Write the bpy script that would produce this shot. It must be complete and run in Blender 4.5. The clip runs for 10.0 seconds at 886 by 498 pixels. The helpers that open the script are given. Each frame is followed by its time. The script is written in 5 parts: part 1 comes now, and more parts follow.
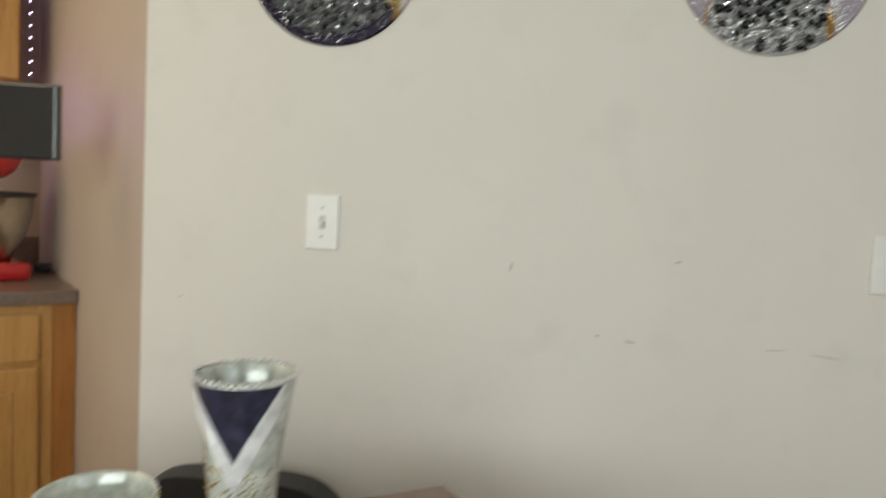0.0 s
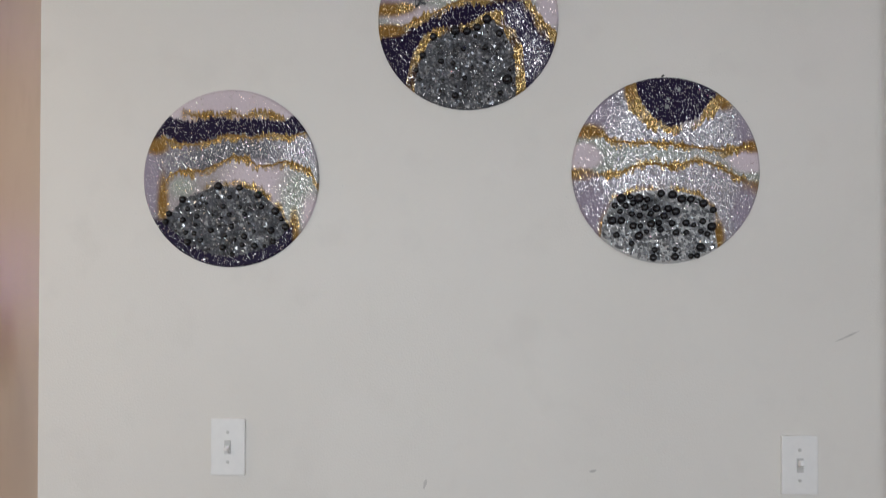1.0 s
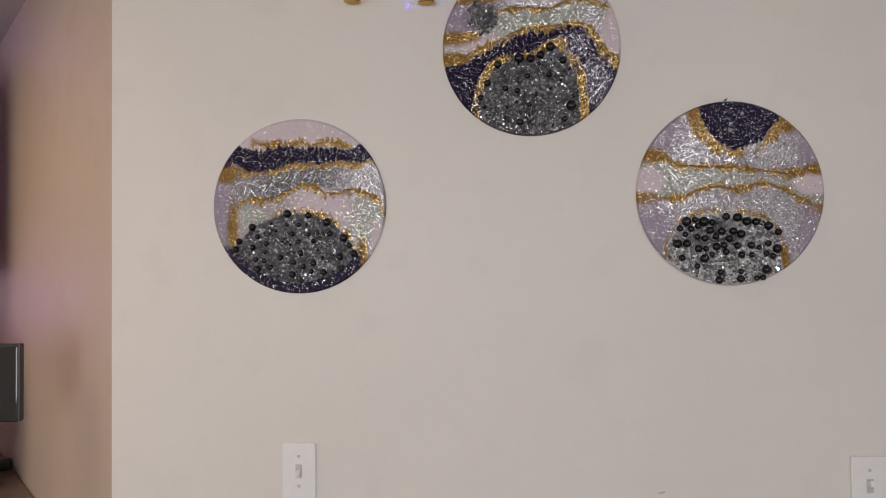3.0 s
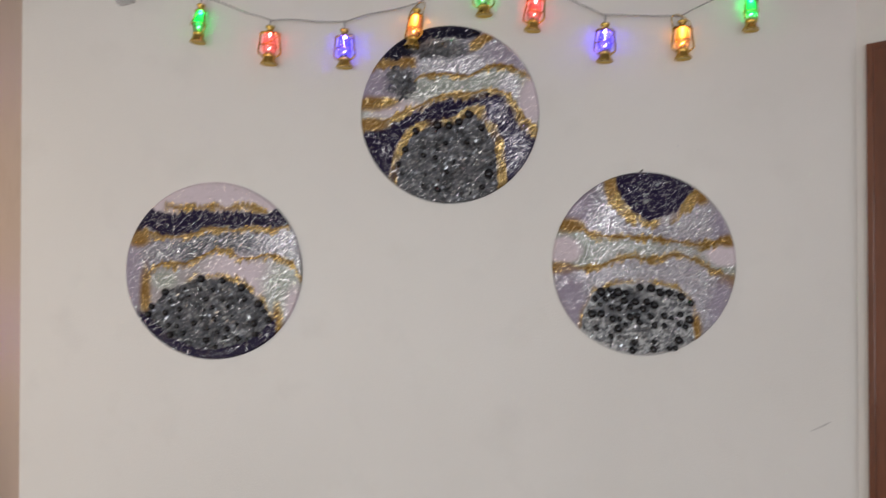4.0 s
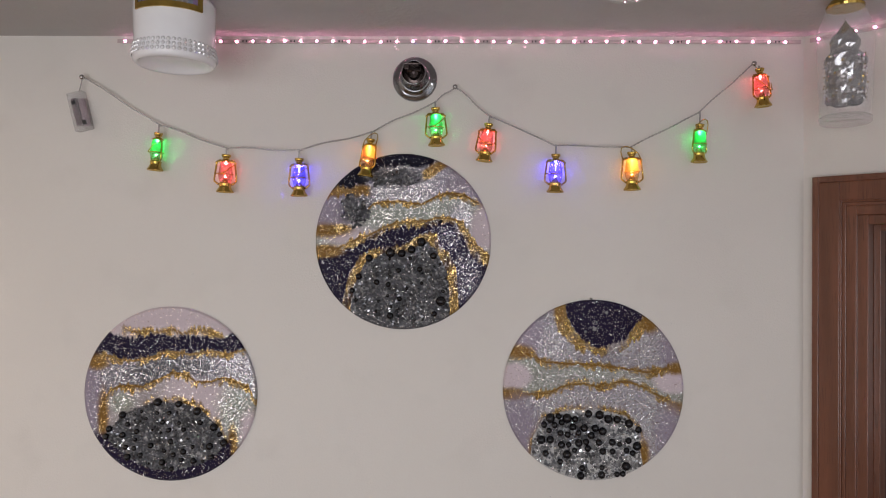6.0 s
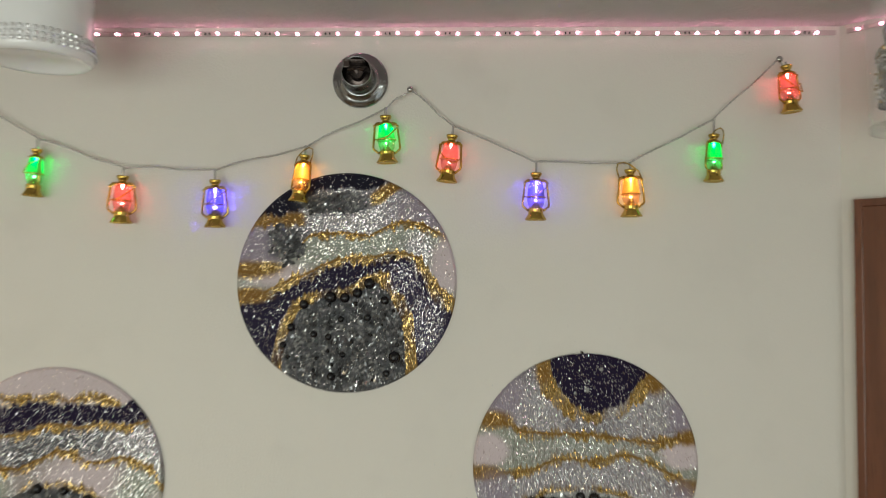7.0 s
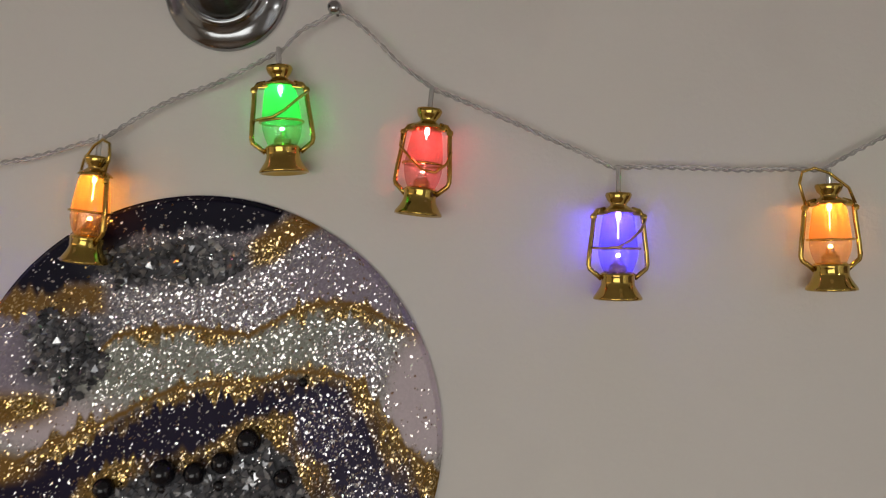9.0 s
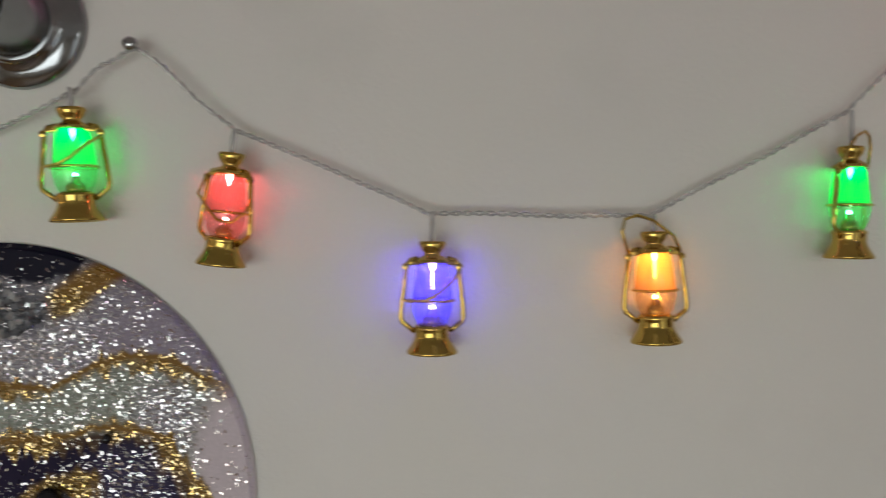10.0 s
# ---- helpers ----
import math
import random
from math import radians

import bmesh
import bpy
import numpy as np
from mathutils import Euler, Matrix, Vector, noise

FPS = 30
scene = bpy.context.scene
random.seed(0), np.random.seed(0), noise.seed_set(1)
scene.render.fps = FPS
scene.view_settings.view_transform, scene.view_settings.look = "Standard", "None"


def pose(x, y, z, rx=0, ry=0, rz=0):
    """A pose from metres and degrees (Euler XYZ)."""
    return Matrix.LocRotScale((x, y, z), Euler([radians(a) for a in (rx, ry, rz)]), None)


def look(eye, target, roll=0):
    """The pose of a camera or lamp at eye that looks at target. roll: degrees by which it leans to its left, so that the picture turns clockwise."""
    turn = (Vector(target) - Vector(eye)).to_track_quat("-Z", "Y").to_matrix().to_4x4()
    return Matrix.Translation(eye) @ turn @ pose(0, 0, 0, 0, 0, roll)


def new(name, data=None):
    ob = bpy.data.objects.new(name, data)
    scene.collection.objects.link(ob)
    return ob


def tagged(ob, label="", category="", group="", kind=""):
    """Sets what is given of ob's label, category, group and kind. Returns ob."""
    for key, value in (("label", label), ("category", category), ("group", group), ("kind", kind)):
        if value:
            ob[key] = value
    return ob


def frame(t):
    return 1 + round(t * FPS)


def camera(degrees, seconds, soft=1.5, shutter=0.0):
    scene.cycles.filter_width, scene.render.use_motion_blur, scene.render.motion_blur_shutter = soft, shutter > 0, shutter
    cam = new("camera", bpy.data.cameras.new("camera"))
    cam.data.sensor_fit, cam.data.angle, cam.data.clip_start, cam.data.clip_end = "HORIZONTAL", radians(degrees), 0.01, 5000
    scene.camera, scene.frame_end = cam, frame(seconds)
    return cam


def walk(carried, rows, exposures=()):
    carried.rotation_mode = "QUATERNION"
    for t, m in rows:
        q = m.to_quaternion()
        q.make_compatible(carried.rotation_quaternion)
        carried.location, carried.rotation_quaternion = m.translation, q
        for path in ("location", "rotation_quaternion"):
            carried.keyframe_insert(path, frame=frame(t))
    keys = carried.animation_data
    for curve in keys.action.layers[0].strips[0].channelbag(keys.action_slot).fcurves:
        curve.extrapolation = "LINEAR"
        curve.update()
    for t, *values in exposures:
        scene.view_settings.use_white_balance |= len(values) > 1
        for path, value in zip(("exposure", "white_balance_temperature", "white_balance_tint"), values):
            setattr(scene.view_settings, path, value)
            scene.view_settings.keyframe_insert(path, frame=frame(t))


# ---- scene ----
cam = camera(66.0, 10.0, 1.0, 0.4)
PATH = [
    (0, (-0.05, -1.403, 1.229), (-0.228, 0.584, 1.088), 3.0),
    (0.1, (-0.014, -1.393, 1.247), (-0.161, 0.6, 1.149), 2.4),
    (0.3, (0.03, -1.381, 1.316), (-0.06, 0.616, 1.259), 1.5),
    (0.5, (0.061, -1.376, 1.402), (-0.013, 0.623, 1.368), 0.9),
    (1, (0.048, -1.369, 1.558), (-0.02, 0.63, 1.577), 0.1),
    (1.5, (0.029, -1.369, 1.607), (-0.059, 0.629, 1.641), -0.1),
    (2, (0.01, -1.375, 1.644), (-0.079, 0.623, 1.695), -0.0),
    (2.5, (-0.036, -1.384, 1.627), (-0.133, 0.613, 1.674), -0.1),
    (2.7, (-0.07, -1.392, 1.591), (-0.17, 0.605, 1.635), -0.4),
    (3.8, (-0.002, -1.388, 1.685), (-0.048, 0.611, 1.716), -0.2),
    (4, (0.052, -1.384, 1.743), (0.03, 0.616, 1.764), 0.0),
    (4.5, (0.136, -1.387, 1.864), (0.151, 0.613, 1.905), 0.0),
    (5, (0.13, -1.407, 1.955), (0.128, 0.593, 1.971), -0.4),
    (5.2, (0.106, -1.411, 1.963), (0.113, 0.589, 1.984), -0.6),
    (6.3, (0.168, -1.407, 2.016), (0.135, 0.593, 2.024), 0.5),
    (6.5, (0.174, -1.401, 1.988), (0.19, 0.598, 2.05), 0.3),
    (7, (0.205, -1.129, 2.064), (0.213, 0.87, 2.102), -0.2),
    (7.5, (0.213, -0.943, 2.11), (0.216, 1.057, 2.136), -0.2),
    (8, (0.218, -0.67, 2.131), (0.236, 1.33, 2.145), -0.2),
    (8.5, (0.224, -0.57, 2.149), (0.244, 1.43, 2.151), -0.3),
    (9, (0.23, -0.515, 2.17), (0.245, 1.485, 2.168), -0.6),
    (9.5, (0.27, -0.491, 2.197), (0.293, 1.509, 2.209), -1.0),
    (10, (0.362, -0.491, 2.217), (0.391, 1.508, 2.16), -0.7),
]
EXPOSURES = [
    (0.0, 0.35, 5950, 0), (0.5, 0.20, 5750, 1), (1.0, 0.23, 5480, 9), (1.5, 0.20, 5400, 15), (2.0, 0.14, 5930, 18), (2.5, 0.11, 5980, 17), (4.0, 0.23, 5750, 12), (4.5, 0.08, 5950, 16), (5.0, 0.04, 5600, 11),
    (6.5, 0.08, 6050, 17), (7.0, 0.15, 6150, -2), (7.5, 0.06, 5650, -17), (8.0, -0.12, 5520, 8), (8.5, -0.36, 5650, 20), (9.0, -0.28, 6200, 11), (9.5, -0.19, 6480, 2), (10.0, -0.15, 5850, 5)]
walk(cam, [(t, look(eye, target, roll)) for t, eye, target, roll in PATH], EXPOSURES)

# ---- world, lights, exposure ----
CEIL = 2.455
world = bpy.data.worlds.new("world")
scene.world = world
world.use_nodes = True
sky = world.node_tree.nodes.new("ShaderNodeTexSky")
sky.sky_type = "NISHITA"
sky.sun_disc = False
sky.sun_elevation = radians(28)
sky.sun_rotation = radians(100)
world.node_tree.links.new(sky.outputs[0], world.node_tree.nodes["Background"].inputs[0])
world.node_tree.nodes["Background"].inputs[1].default_value = 0.1


def area_lamp(name, eye, target, sx, sy, power, colour):
    d = bpy.data.lights.new(name, "AREA")
    d.shape, d.size, d.size_y, d.energy, d.color = "RECTANGLE", sx, sy, power, colour
    ob = new(name, d)
    ob.matrix_world = look(eye, target)
    return ob


# fill added out of view: side and rear window daylight, warm kitchen lamp
area_lamp("side_fill_light", (1.86, -2.3, 1.5), (0.3, -1.2, 1.45), 1.2, 1.3, 3, (1.0, 0.97, 0.93))
area_lamp("rear_fill_light", (-0.73, -3.36, 1.45), (-0.73, 0.0, 1.45), 2.6, 1.4, 41.5, (1.0, 0.955, 0.865))
# warm fill added over the kitchen side, no lamp in view there
area_lamp("kitchen_fill_light", (-2.1, -0.7, 2.40), (-2.05, -0.7, 0.0), 1.3, 1.3, 14, (1.0, 0.72, 0.45))
# small bright lamp added unseen, for glitter glints and shadows falling left
area_lamp("glint_light", (1.30, -1.55, 2.38), (1.10, -1.35, 0.0), 0.22, 0.22, 4.5, (1.0, 0.95, 0.88))

# the blue LED's narrow beam, which grazes the wall below its lantern
beam = bpy.data.lights.new("led_beam", "SPOT")
beam.energy, beam.color, beam.spot_size, beam.spot_blend, beam.shadow_soft_size = 0.30, (0.16, 0.10, 1.0), radians(17), 0.6, 0.001
new("led_beam", beam).matrix_world = look((-0.170, -0.0245, 2.160), (-0.209, 0.0, 2.119))

# ---- materials ----


def mat(name):
    m = bpy.data.materials.new(name)
    m.use_nodes = True
    nt = m.node_tree
    return m, nt, nt.nodes["Principled BSDF"]


def node(nt, kind, **values):
    n = nt.nodes.new(kind)
    for k, v in values.items():
        n.inputs[k.replace("_", " ")].default_value = v
    return n


def coords(nt, scale=(1, 1, 1)):
    tc = nt.nodes.new("ShaderNodeTexCoord")
    mp = nt.nodes.new("ShaderNodeMapping")
    mp.inputs["Scale"].default_value = scale
    nt.links.new(tc.outputs["Object"], mp.inputs["Vector"])
    return mp.outputs["Vector"]


def mix_colour(nt, fac, a, b):
    n = nt.nodes.new("ShaderNodeMix")
    n.data_type = "RGBA"
    if isinstance(fac, float):
        n.inputs[0].default_value = fac
    else:
        nt.links.new(fac, n.inputs[0])
    for k, v in ((6, a), (7, b)):
        if isinstance(v, tuple):
            n.inputs[k].default_value = (*v, 1)
        else:
            nt.links.new(v, n.inputs[k])
    return n.outputs[2]


def noise_fac(nt, vec, scale, detail=4.0, lo=0.35, hi=0.65):
    n = node(nt, "ShaderNodeTexNoise", Scale=scale, Detail=detail)
    nt.links.new(vec, n.inputs["Vector"])
    r = nt.nodes.new("ShaderNodeMapRange")
    r.inputs["From Min"].default_value, r.inputs["From Max"].default_value = lo, hi
    nt.links.new(n.outputs["Fac"], r.inputs["Value"])
    return r.outputs["Result"]


def bump(nt, height, strength, distance, bsdf):
    b = node(nt, "ShaderNodeBump", Strength=strength, Distance=distance)
    nt.links.new(height, b.inputs["Height"])
    nt.links.new(b.outputs["Normal"], bsdf.inputs["Normal"])


def paint(name, base, other, rough=0.55, grain=260.0, depth=0.0008):
    """Rolled wall paint: faint blotches and an orange-peel relief."""
    m, nt, p = mat(name)
    v = coords(nt)
    big = noise_fac(nt, v, 1.7, 5.0)
    fine = noise_fac(nt, v, 9.0, 6.0, 0.55, 0.8)
    c = mix_colour(nt, big, base, other)
    c = mix_colour(nt, fine, c, tuple(x * 0.965 for x in other))
    nt.links.new(c, p.inputs["Base Color"])
    p.inputs["Roughness"].default_value = rough
    bump(nt, noise_fac(nt, v, grain, 3.0, 0.2, 0.8), 0.4, depth, p)
    return m


def wood(name, dark, light, rough=0.4, scale=6.0, axis=2, coat=0.0):
    m, nt, p = mat(name)
    sc = [scale * 6] * 3
    sc[axis] = scale * 0.35
    v = coords(nt, tuple(sc))
    grain = noise_fac(nt, v, 1.0, 8.0, 0.3, 0.7)
    v2 = coords(nt, tuple(x * 5 for x in sc))
    pores = noise_fac(nt, v2, 1.5, 3.0, 0.55, 0.75)
    c = mix_colour(nt, grain, dark, light)
    c = mix_colour(nt, pores, c, tuple(x * 0.75 for x in dark))
    nt.links.new(c, p.inputs["Base Color"])
    p.inputs["Roughness"].default_value = rough
    p.inputs["Coat Weight"].default_value = coat
    bump(nt, grain, 0.12, 0.0006, p)
    return m


def plain(name, colour, rough=0.4, metal=0.0, wear=0.12, coat=0.0):
    m, nt, p = mat(name)
    v = coords(nt)
    f = noise_fac(nt, v, 55.0, 5.0)
    c = mix_colour(nt, f, colour, tuple(x * (1 - wear) for x in colour))
    nt.links.new(c, p.inputs["Base Color"])
    p.inputs["Roughness"].default_value = rough
    p.inputs["Metallic"].default_value = metal
    p.inputs["Coat Weight"].default_value = coat
    return m


def glass(name, colour, rough=0.02, ior=1.45):
    m, nt, p = mat(name)
    p.inputs["Base Color"].default_value = (*colour, 1)
    p.inputs["Transmission Weight"].default_value = 1.0
    p.inputs["Roughness"].default_value = rough
    p.inputs["IOR"].default_value = ior
    return m


def thin_clear(name, colour, clear):
    """Thin clear plastic: mostly see-through with a soft gloss."""
    m, nt, p = mat(name)
    p.inputs["Base Color"].default_value = (*colour, 1)
    p.inputs["Roughness"].default_value = 0.12
    p.inputs["Alpha"].default_value = 1 - clear
    return m


def glow(name, colour, strength):
    m, nt, p = mat(name)
    p.inputs["Base Color"].default_value = (*colour, 1)
    p.inputs["Emission Color"].default_value = (*colour, 1)
    p.inputs["Emission Strength"].default_value = strength
    return m


def glitter(name):
    """Clear-cast resin: painted bands from the mesh, with mirror flakes and stones strewn as densely as the band's alpha says."""
    m, nt, p = mat(name)
    v = coords(nt)
    at = nt.nodes.new("ShaderNodeAttribute")
    at.attribute_name = "band"
    geo = nt.nodes.new("ShaderNodeNewGeometry")

    def math_node(op, a, b):
        n = nt.nodes.new("ShaderNodeMath")
        n.operation = op
        for k, x in enumerate((a, b)):
            if isinstance(x, float):
                n.inputs[k].default_value = x
            else:
                nt.links.new(x, n.inputs[k])
        return n.outputs[0]

    warp = node(nt, "ShaderNodeTexNoise", Scale=900.0, Detail=2.0)
    nt.links.new(v, warp.inputs["Vector"])
    bend = nt.nodes.new("ShaderNodeVectorMath")
    bend.operation = "MULTIPLY_ADD"
    nt.links.new(warp.outputs["Color"], bend.inputs[0])
    bend.inputs[1].default_value = (0.0022, 0.0022, 0.0022)
    nt.links.new(v, bend.inputs[2])
    hue = nt.nodes.new("ShaderNodeSeparateColor")
    nt.links.new(at.outputs["Color"], hue.inputs[0])
    gold = nt.nodes.new("ShaderNodeMapRange")
    gold.inputs["From Min"].default_value, gold.inputs["From Max"].default_value = 0.04, 0.14
    nt.links.new(math_node("SUBTRACT", hue.outputs[0], hue.outputs[2]), gold.inputs["Value"])
    gold = gold.outputs["Result"]
    strewn = math_node("ADD", at.outputs["Alpha"], math_node("MULTIPLY", gold, 0.35))

    def layer(scale, density, reach, tilt):
        """Cells of one size: mask of the bright ones, and their tilted normal offset."""
        vo = node(nt, "ShaderNodeTexVoronoi", Scale=scale)
        nt.links.new(bend.outputs[0], vo.inputs["Vector"])
        sep = nt.nodes.new("ShaderNodeSeparateColor")
        nt.links.new(vo.outputs["Color"], sep.inputs[0])
        dense = math_node("ADD", sep.outputs[0], math_node("MULTIPLY", strewn, density))
        mask = math_node("MULTIPLY", math_node("GREATER_THAN", dense, 1.0), math_node("LESS_THAN", vo.outputs["Distance"], math_node("MULTIPLY", math_node("ADD", sep.outputs[1], 0.35), reach)))
        off = nt.nodes.new("ShaderNodeVectorMath")
        off.operation = "SUBTRACT"
        nt.links.new(vo.outputs["Color"], off.inputs[0])
        off.inputs[1].default_value = (0.5, 0.5, 0.5)
        sc = nt.nodes.new("ShaderNodeVectorMath")
        sc.operation = "SCALE"
        nt.links.new(off.outputs[0], sc.inputs[0])
        sc.inputs["Scale"].default_value = tilt
        flat = nt.nodes.new("ShaderNodeVectorMath")
        flat.operation = "MULTIPLY"
        nt.links.new(sc.outputs[0], flat.inputs[0])
        flat.inputs[1].default_value = (0.0, 1.0, 1.0)
        shift = nt.nodes.new("ShaderNodeVectorMath")
        shift.operation = "ADD"
        nt.links.new(flat.outputs[0], shift.inputs[0])
        cx = nt.nodes.new("ShaderNodeCombineXYZ")
        nt.links.new(math_node("MULTIPLY", math_node("SUBTRACT", sep.outputs[2], 0.5), tilt), cx.inputs[0])
        nt.links.new(cx.outputs[0], shift.inputs[1])
        return mask, shift.outputs[0], sep

    small, small_tilt, sep1 = layer(640.0, 0.50, 0.55, 0.70)
    large, large_tilt, sep2 = layer(330.0, 0.20, 0.28, 0.55)
    tone = nt.nodes.new("ShaderNodeMapRange")
    tone.inputs["To Min"].default_value, tone.inputs["To Max"].default_value = 0.62, 1.25
    nt.links.new(sep1.outputs[1], tone.inputs["Value"])
    mul = nt.nodes.new("ShaderNodeVectorMath")
    mul.operation = "SCALE"
    nt.links.new(at.outputs["Color"], mul.inputs[0])
    nt.links.new(tone.outputs["Result"], mul.inputs["Scale"])
    base = mix_colour(nt, at.outputs["Alpha"], at.outputs["Color"], mul.outputs[0])
    star = math_node("MAXIMUM", small, large)
    foil = mix_colour(nt, gold, (0.97, 0.96, 0.97), (1.0, 0.80, 0.42))
    bright = mix_colour(nt, 0.60, at.outputs["Color"], foil)
    nt.links.new(mix_colour(nt, star, base, bright), p.inputs["Base Color"])
    nt.links.new(star, p.inputs["Metallic"])
    rough = nt.nodes.new("ShaderNodeMapRange")
    rough.inputs["To Min"].default_value, rough.inputs["To Max"].default_value = 0.45, 0.17
    nt.links.new(star, rough.inputs["Value"])
    nt.links.new(rough.outputs["Result"], p.inputs["Roughness"])
    p.inputs["Specular IOR Level"].default_value = 0.12
    pick = nt.nodes.new("ShaderNodeMix")
    pick.data_type = "VECTOR"
    nt.links.new(large, pick.inputs[0])
    nt.links.new(small_tilt, pick.inputs[4])
    nt.links.new(large_tilt, pick.inputs[5])
    only = nt.nodes.new("ShaderNodeVectorMath")
    only.operation = "SCALE"
    nt.links.new(pick.outputs[1], only.inputs[0])
    nt.links.new(star, only.inputs["Scale"])
    add = nt.nodes.new("ShaderNodeVectorMath")
    add.operation = "ADD"
    nt.links.new(geo.outputs["Normal"], add.inputs[0])
    nt.links.new(only.outputs[0], add.inputs[1])
    nrm = nt.nodes.new("ShaderNodeVectorMath")
    nrm.operation = "NORMALIZE"
    nt.links.new(add.outputs[0], nrm.inputs[0])
    nt.links.new(nrm.outputs[0], p.inputs["Normal"])
    return m


WALL = paint("wall_paint", (0.74, 0.71, 0.66), (0.70, 0.67, 0.62))
TAN = paint("tan_wall_paint", (0.548, 0.465, 0.390), (0.515, 0.432, 0.357))
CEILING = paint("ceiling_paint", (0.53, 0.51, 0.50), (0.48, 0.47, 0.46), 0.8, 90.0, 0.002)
FLOOR = wood("floor_wood", (0.16, 0.10, 0.06), (0.27, 0.18, 0.11), 0.35, 3.0, 0)
DOORWOOD = wood("stained_door_wood", (0.115, 0.042, 0.021), (0.190, 0.070, 0.036), 0.30, 8.0, 2, 0.3)
DOORSLAB = wood("dark_door_panel_wood", (0.085, 0.046, 0.034), (0.125, 0.068, 0.050), 0.4, 5.0, 2, 0.2)
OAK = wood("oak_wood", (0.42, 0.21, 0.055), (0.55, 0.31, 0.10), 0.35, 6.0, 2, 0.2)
# darker copy of the oak: shade on filler and sides put into the colour
OAKSHADED = wood("oak_shaded_wood", (0.34, 0.13, 0.025), (0.42, 0.18, 0.04), 0.4, 6.0, 2, 0.2)
LAMINATE = plain("brown_laminate", (0.20, 0.145, 0.115), 0.3, 0.0, 0.25)
PLATE = plain("white_plastic_plate", (0.80, 0.79, 0.77), 0.3, 0.0, 0.03)
SCREW = plain("painted_screw", (0.55, 0.54, 0.52), 0.4)
CHROME = plain("chrome", (0.50, 0.50, 0.51), 0.10, 1.0, 0.1)
BRUSHED = plain("satin_chrome", (0.33, 0.34, 0.35), 0.14, 1.0, 0.15)
DARKMETAL = plain("dark_metal", (0.10, 0.08, 0.075), 0.25, 0.9)
GOLD = plain("gold_plating", (0.60, 0.42, 0.10), 0.06, 1.0, 0.25)
GLITTER = glitter("resin_glitter")
FLAKE, fnt, fbsdf = mat("foil_flake")
fat = fnt.nodes.new("ShaderNodeAttribute")
fat.attribute_name = "band"
fnt.links.new(fat.outputs["Color"], fbsdf.inputs["Base Color"])
fbsdf.inputs["Metallic"].default_value = 1.0
fbsdf.inputs["Roughness"].default_value = 0.17
RIM = plain("resin_rim", (0.36, 0.35, 0.36), 0.3)
BLACKBEAD = plain("black_glass_bead", (0.006, 0.006, 0.009), 0.10, 0.0, 0.1, 0.0)
CRYSTAL = plain("grey_crystal_chip", (0.21, 0.215, 0.235), 0.10, 0.35, 0.7, 0.5)
CLEARCHIP = plain("clear_crystal_chip", (0.60, 0.61, 0.62), 0.05, 0.6, 0.6, 0.5)
WIRE = plain("clear_wire_sleeve", (0.62, 0.60, 0.58), 0.14, 0.35, 0.3, 1.0)
WHITECERAMIC = plain("white_ceramic", (0.93, 0.94, 0.96), 0.22, 0.0, 0.02, 0.5)
RHINESTONE = plain("rhinestone", (0.94, 0.94, 0.96), 0.10, 0.30, 0.25, 1.0)
CLEARGLASS = glass("clear_glass", (0.97, 0.98, 0.98))
CLEARBOX = thin_clear("clear_plastic_box", (0.60, 0.58, 0.58), 0.72)
TABLETOP = plain("brown_table_laminate", (0.25, 0.185, 0.145), 0.4, 0.0, 0.2)
BLACKLEATHER = plain("black_leather", (0.018, 0.017, 0.017), 0.5, 0.0, 0.3)
SCREEN = plain("black_glass_screen", (0.02, 0.022, 0.025), 0.05, 0.0, 0.1, 1.0)
REDENAMEL = plain("red_enamel", (0.45, 0.015, 0.02), 0.2, 0.0, 0.1, 0.6)
STEEL = plain("brushed_steel", (0.62, 0.58, 0.50), 0.25, 1.0, 0.1)
BLACKPLASTIC = plain("black_plastic", (0.02, 0.02, 0.022), 0.35)
NAVYGLASS = plain("navy_glitter_fill", (0.040, 0.042, 0.095), 0.3, 0.2, 0.6, 0.5)
SCUFF = plain("grey_scuff", (0.60, 0.57, 0.53), 0.7, 0.0, 0.2)
LEDTAPE = plain("led_tape", (0.55, 0.47, 0.46), 0.4)
LEDPINK = glow("led_pink", (1.0, 0.33, 0.50), 36.0)
LEDVIOLET = glow("led_violet", (0.88, 0.52, 1.0), 14.0)
TINTS = {
    "green": (0.05, 1.0, 0.16), "red": (1.0, 0.10, 0.08), "blue": (0.10, 0.05, 1.0), "orange": (1.0, 0.40, 0.0)}
GLOBE, LOWER, BULB = {}, {}, {}


def lit_plastic(name, colour, milky):
    """Thin tinted plastic: part see-through, part scattering what the bulb inside sends out, with a gloss."""
    m, nt, p = mat(name)
    nt.nodes.remove(p)
    clear, through_light, gloss = nt.nodes.new("ShaderNodeBsdfTransparent"), nt.nodes.new("ShaderNodeBsdfTranslucent"), nt.nodes.new("ShaderNodeBsdfGlossy")
    clear.inputs[0].default_value = (*[0.78 + 0.21 * v for v in colour], 1)
    through_light.inputs[0].default_value = (*[0.18 + 0.76 * v for v in colour], 1)
    gloss.inputs["Roughness"].default_value = 0.10
    a, b = nt.nodes.new("ShaderNodeMixShader"), nt.nodes.new("ShaderNodeMixShader")
    a.inputs[0].default_value, b.inputs[0].default_value = milky, 0.07
    nt.links.new(clear.outputs[0], a.inputs[1])
    nt.links.new(through_light.outputs[0], a.inputs[2])
    nt.links.new(a.outputs[0], b.inputs[1])
    nt.links.new(gloss.outputs[0], b.inputs[2])
    nt.links.new(b.outputs[0], nt.nodes["Material Output"].inputs[0])
    return m


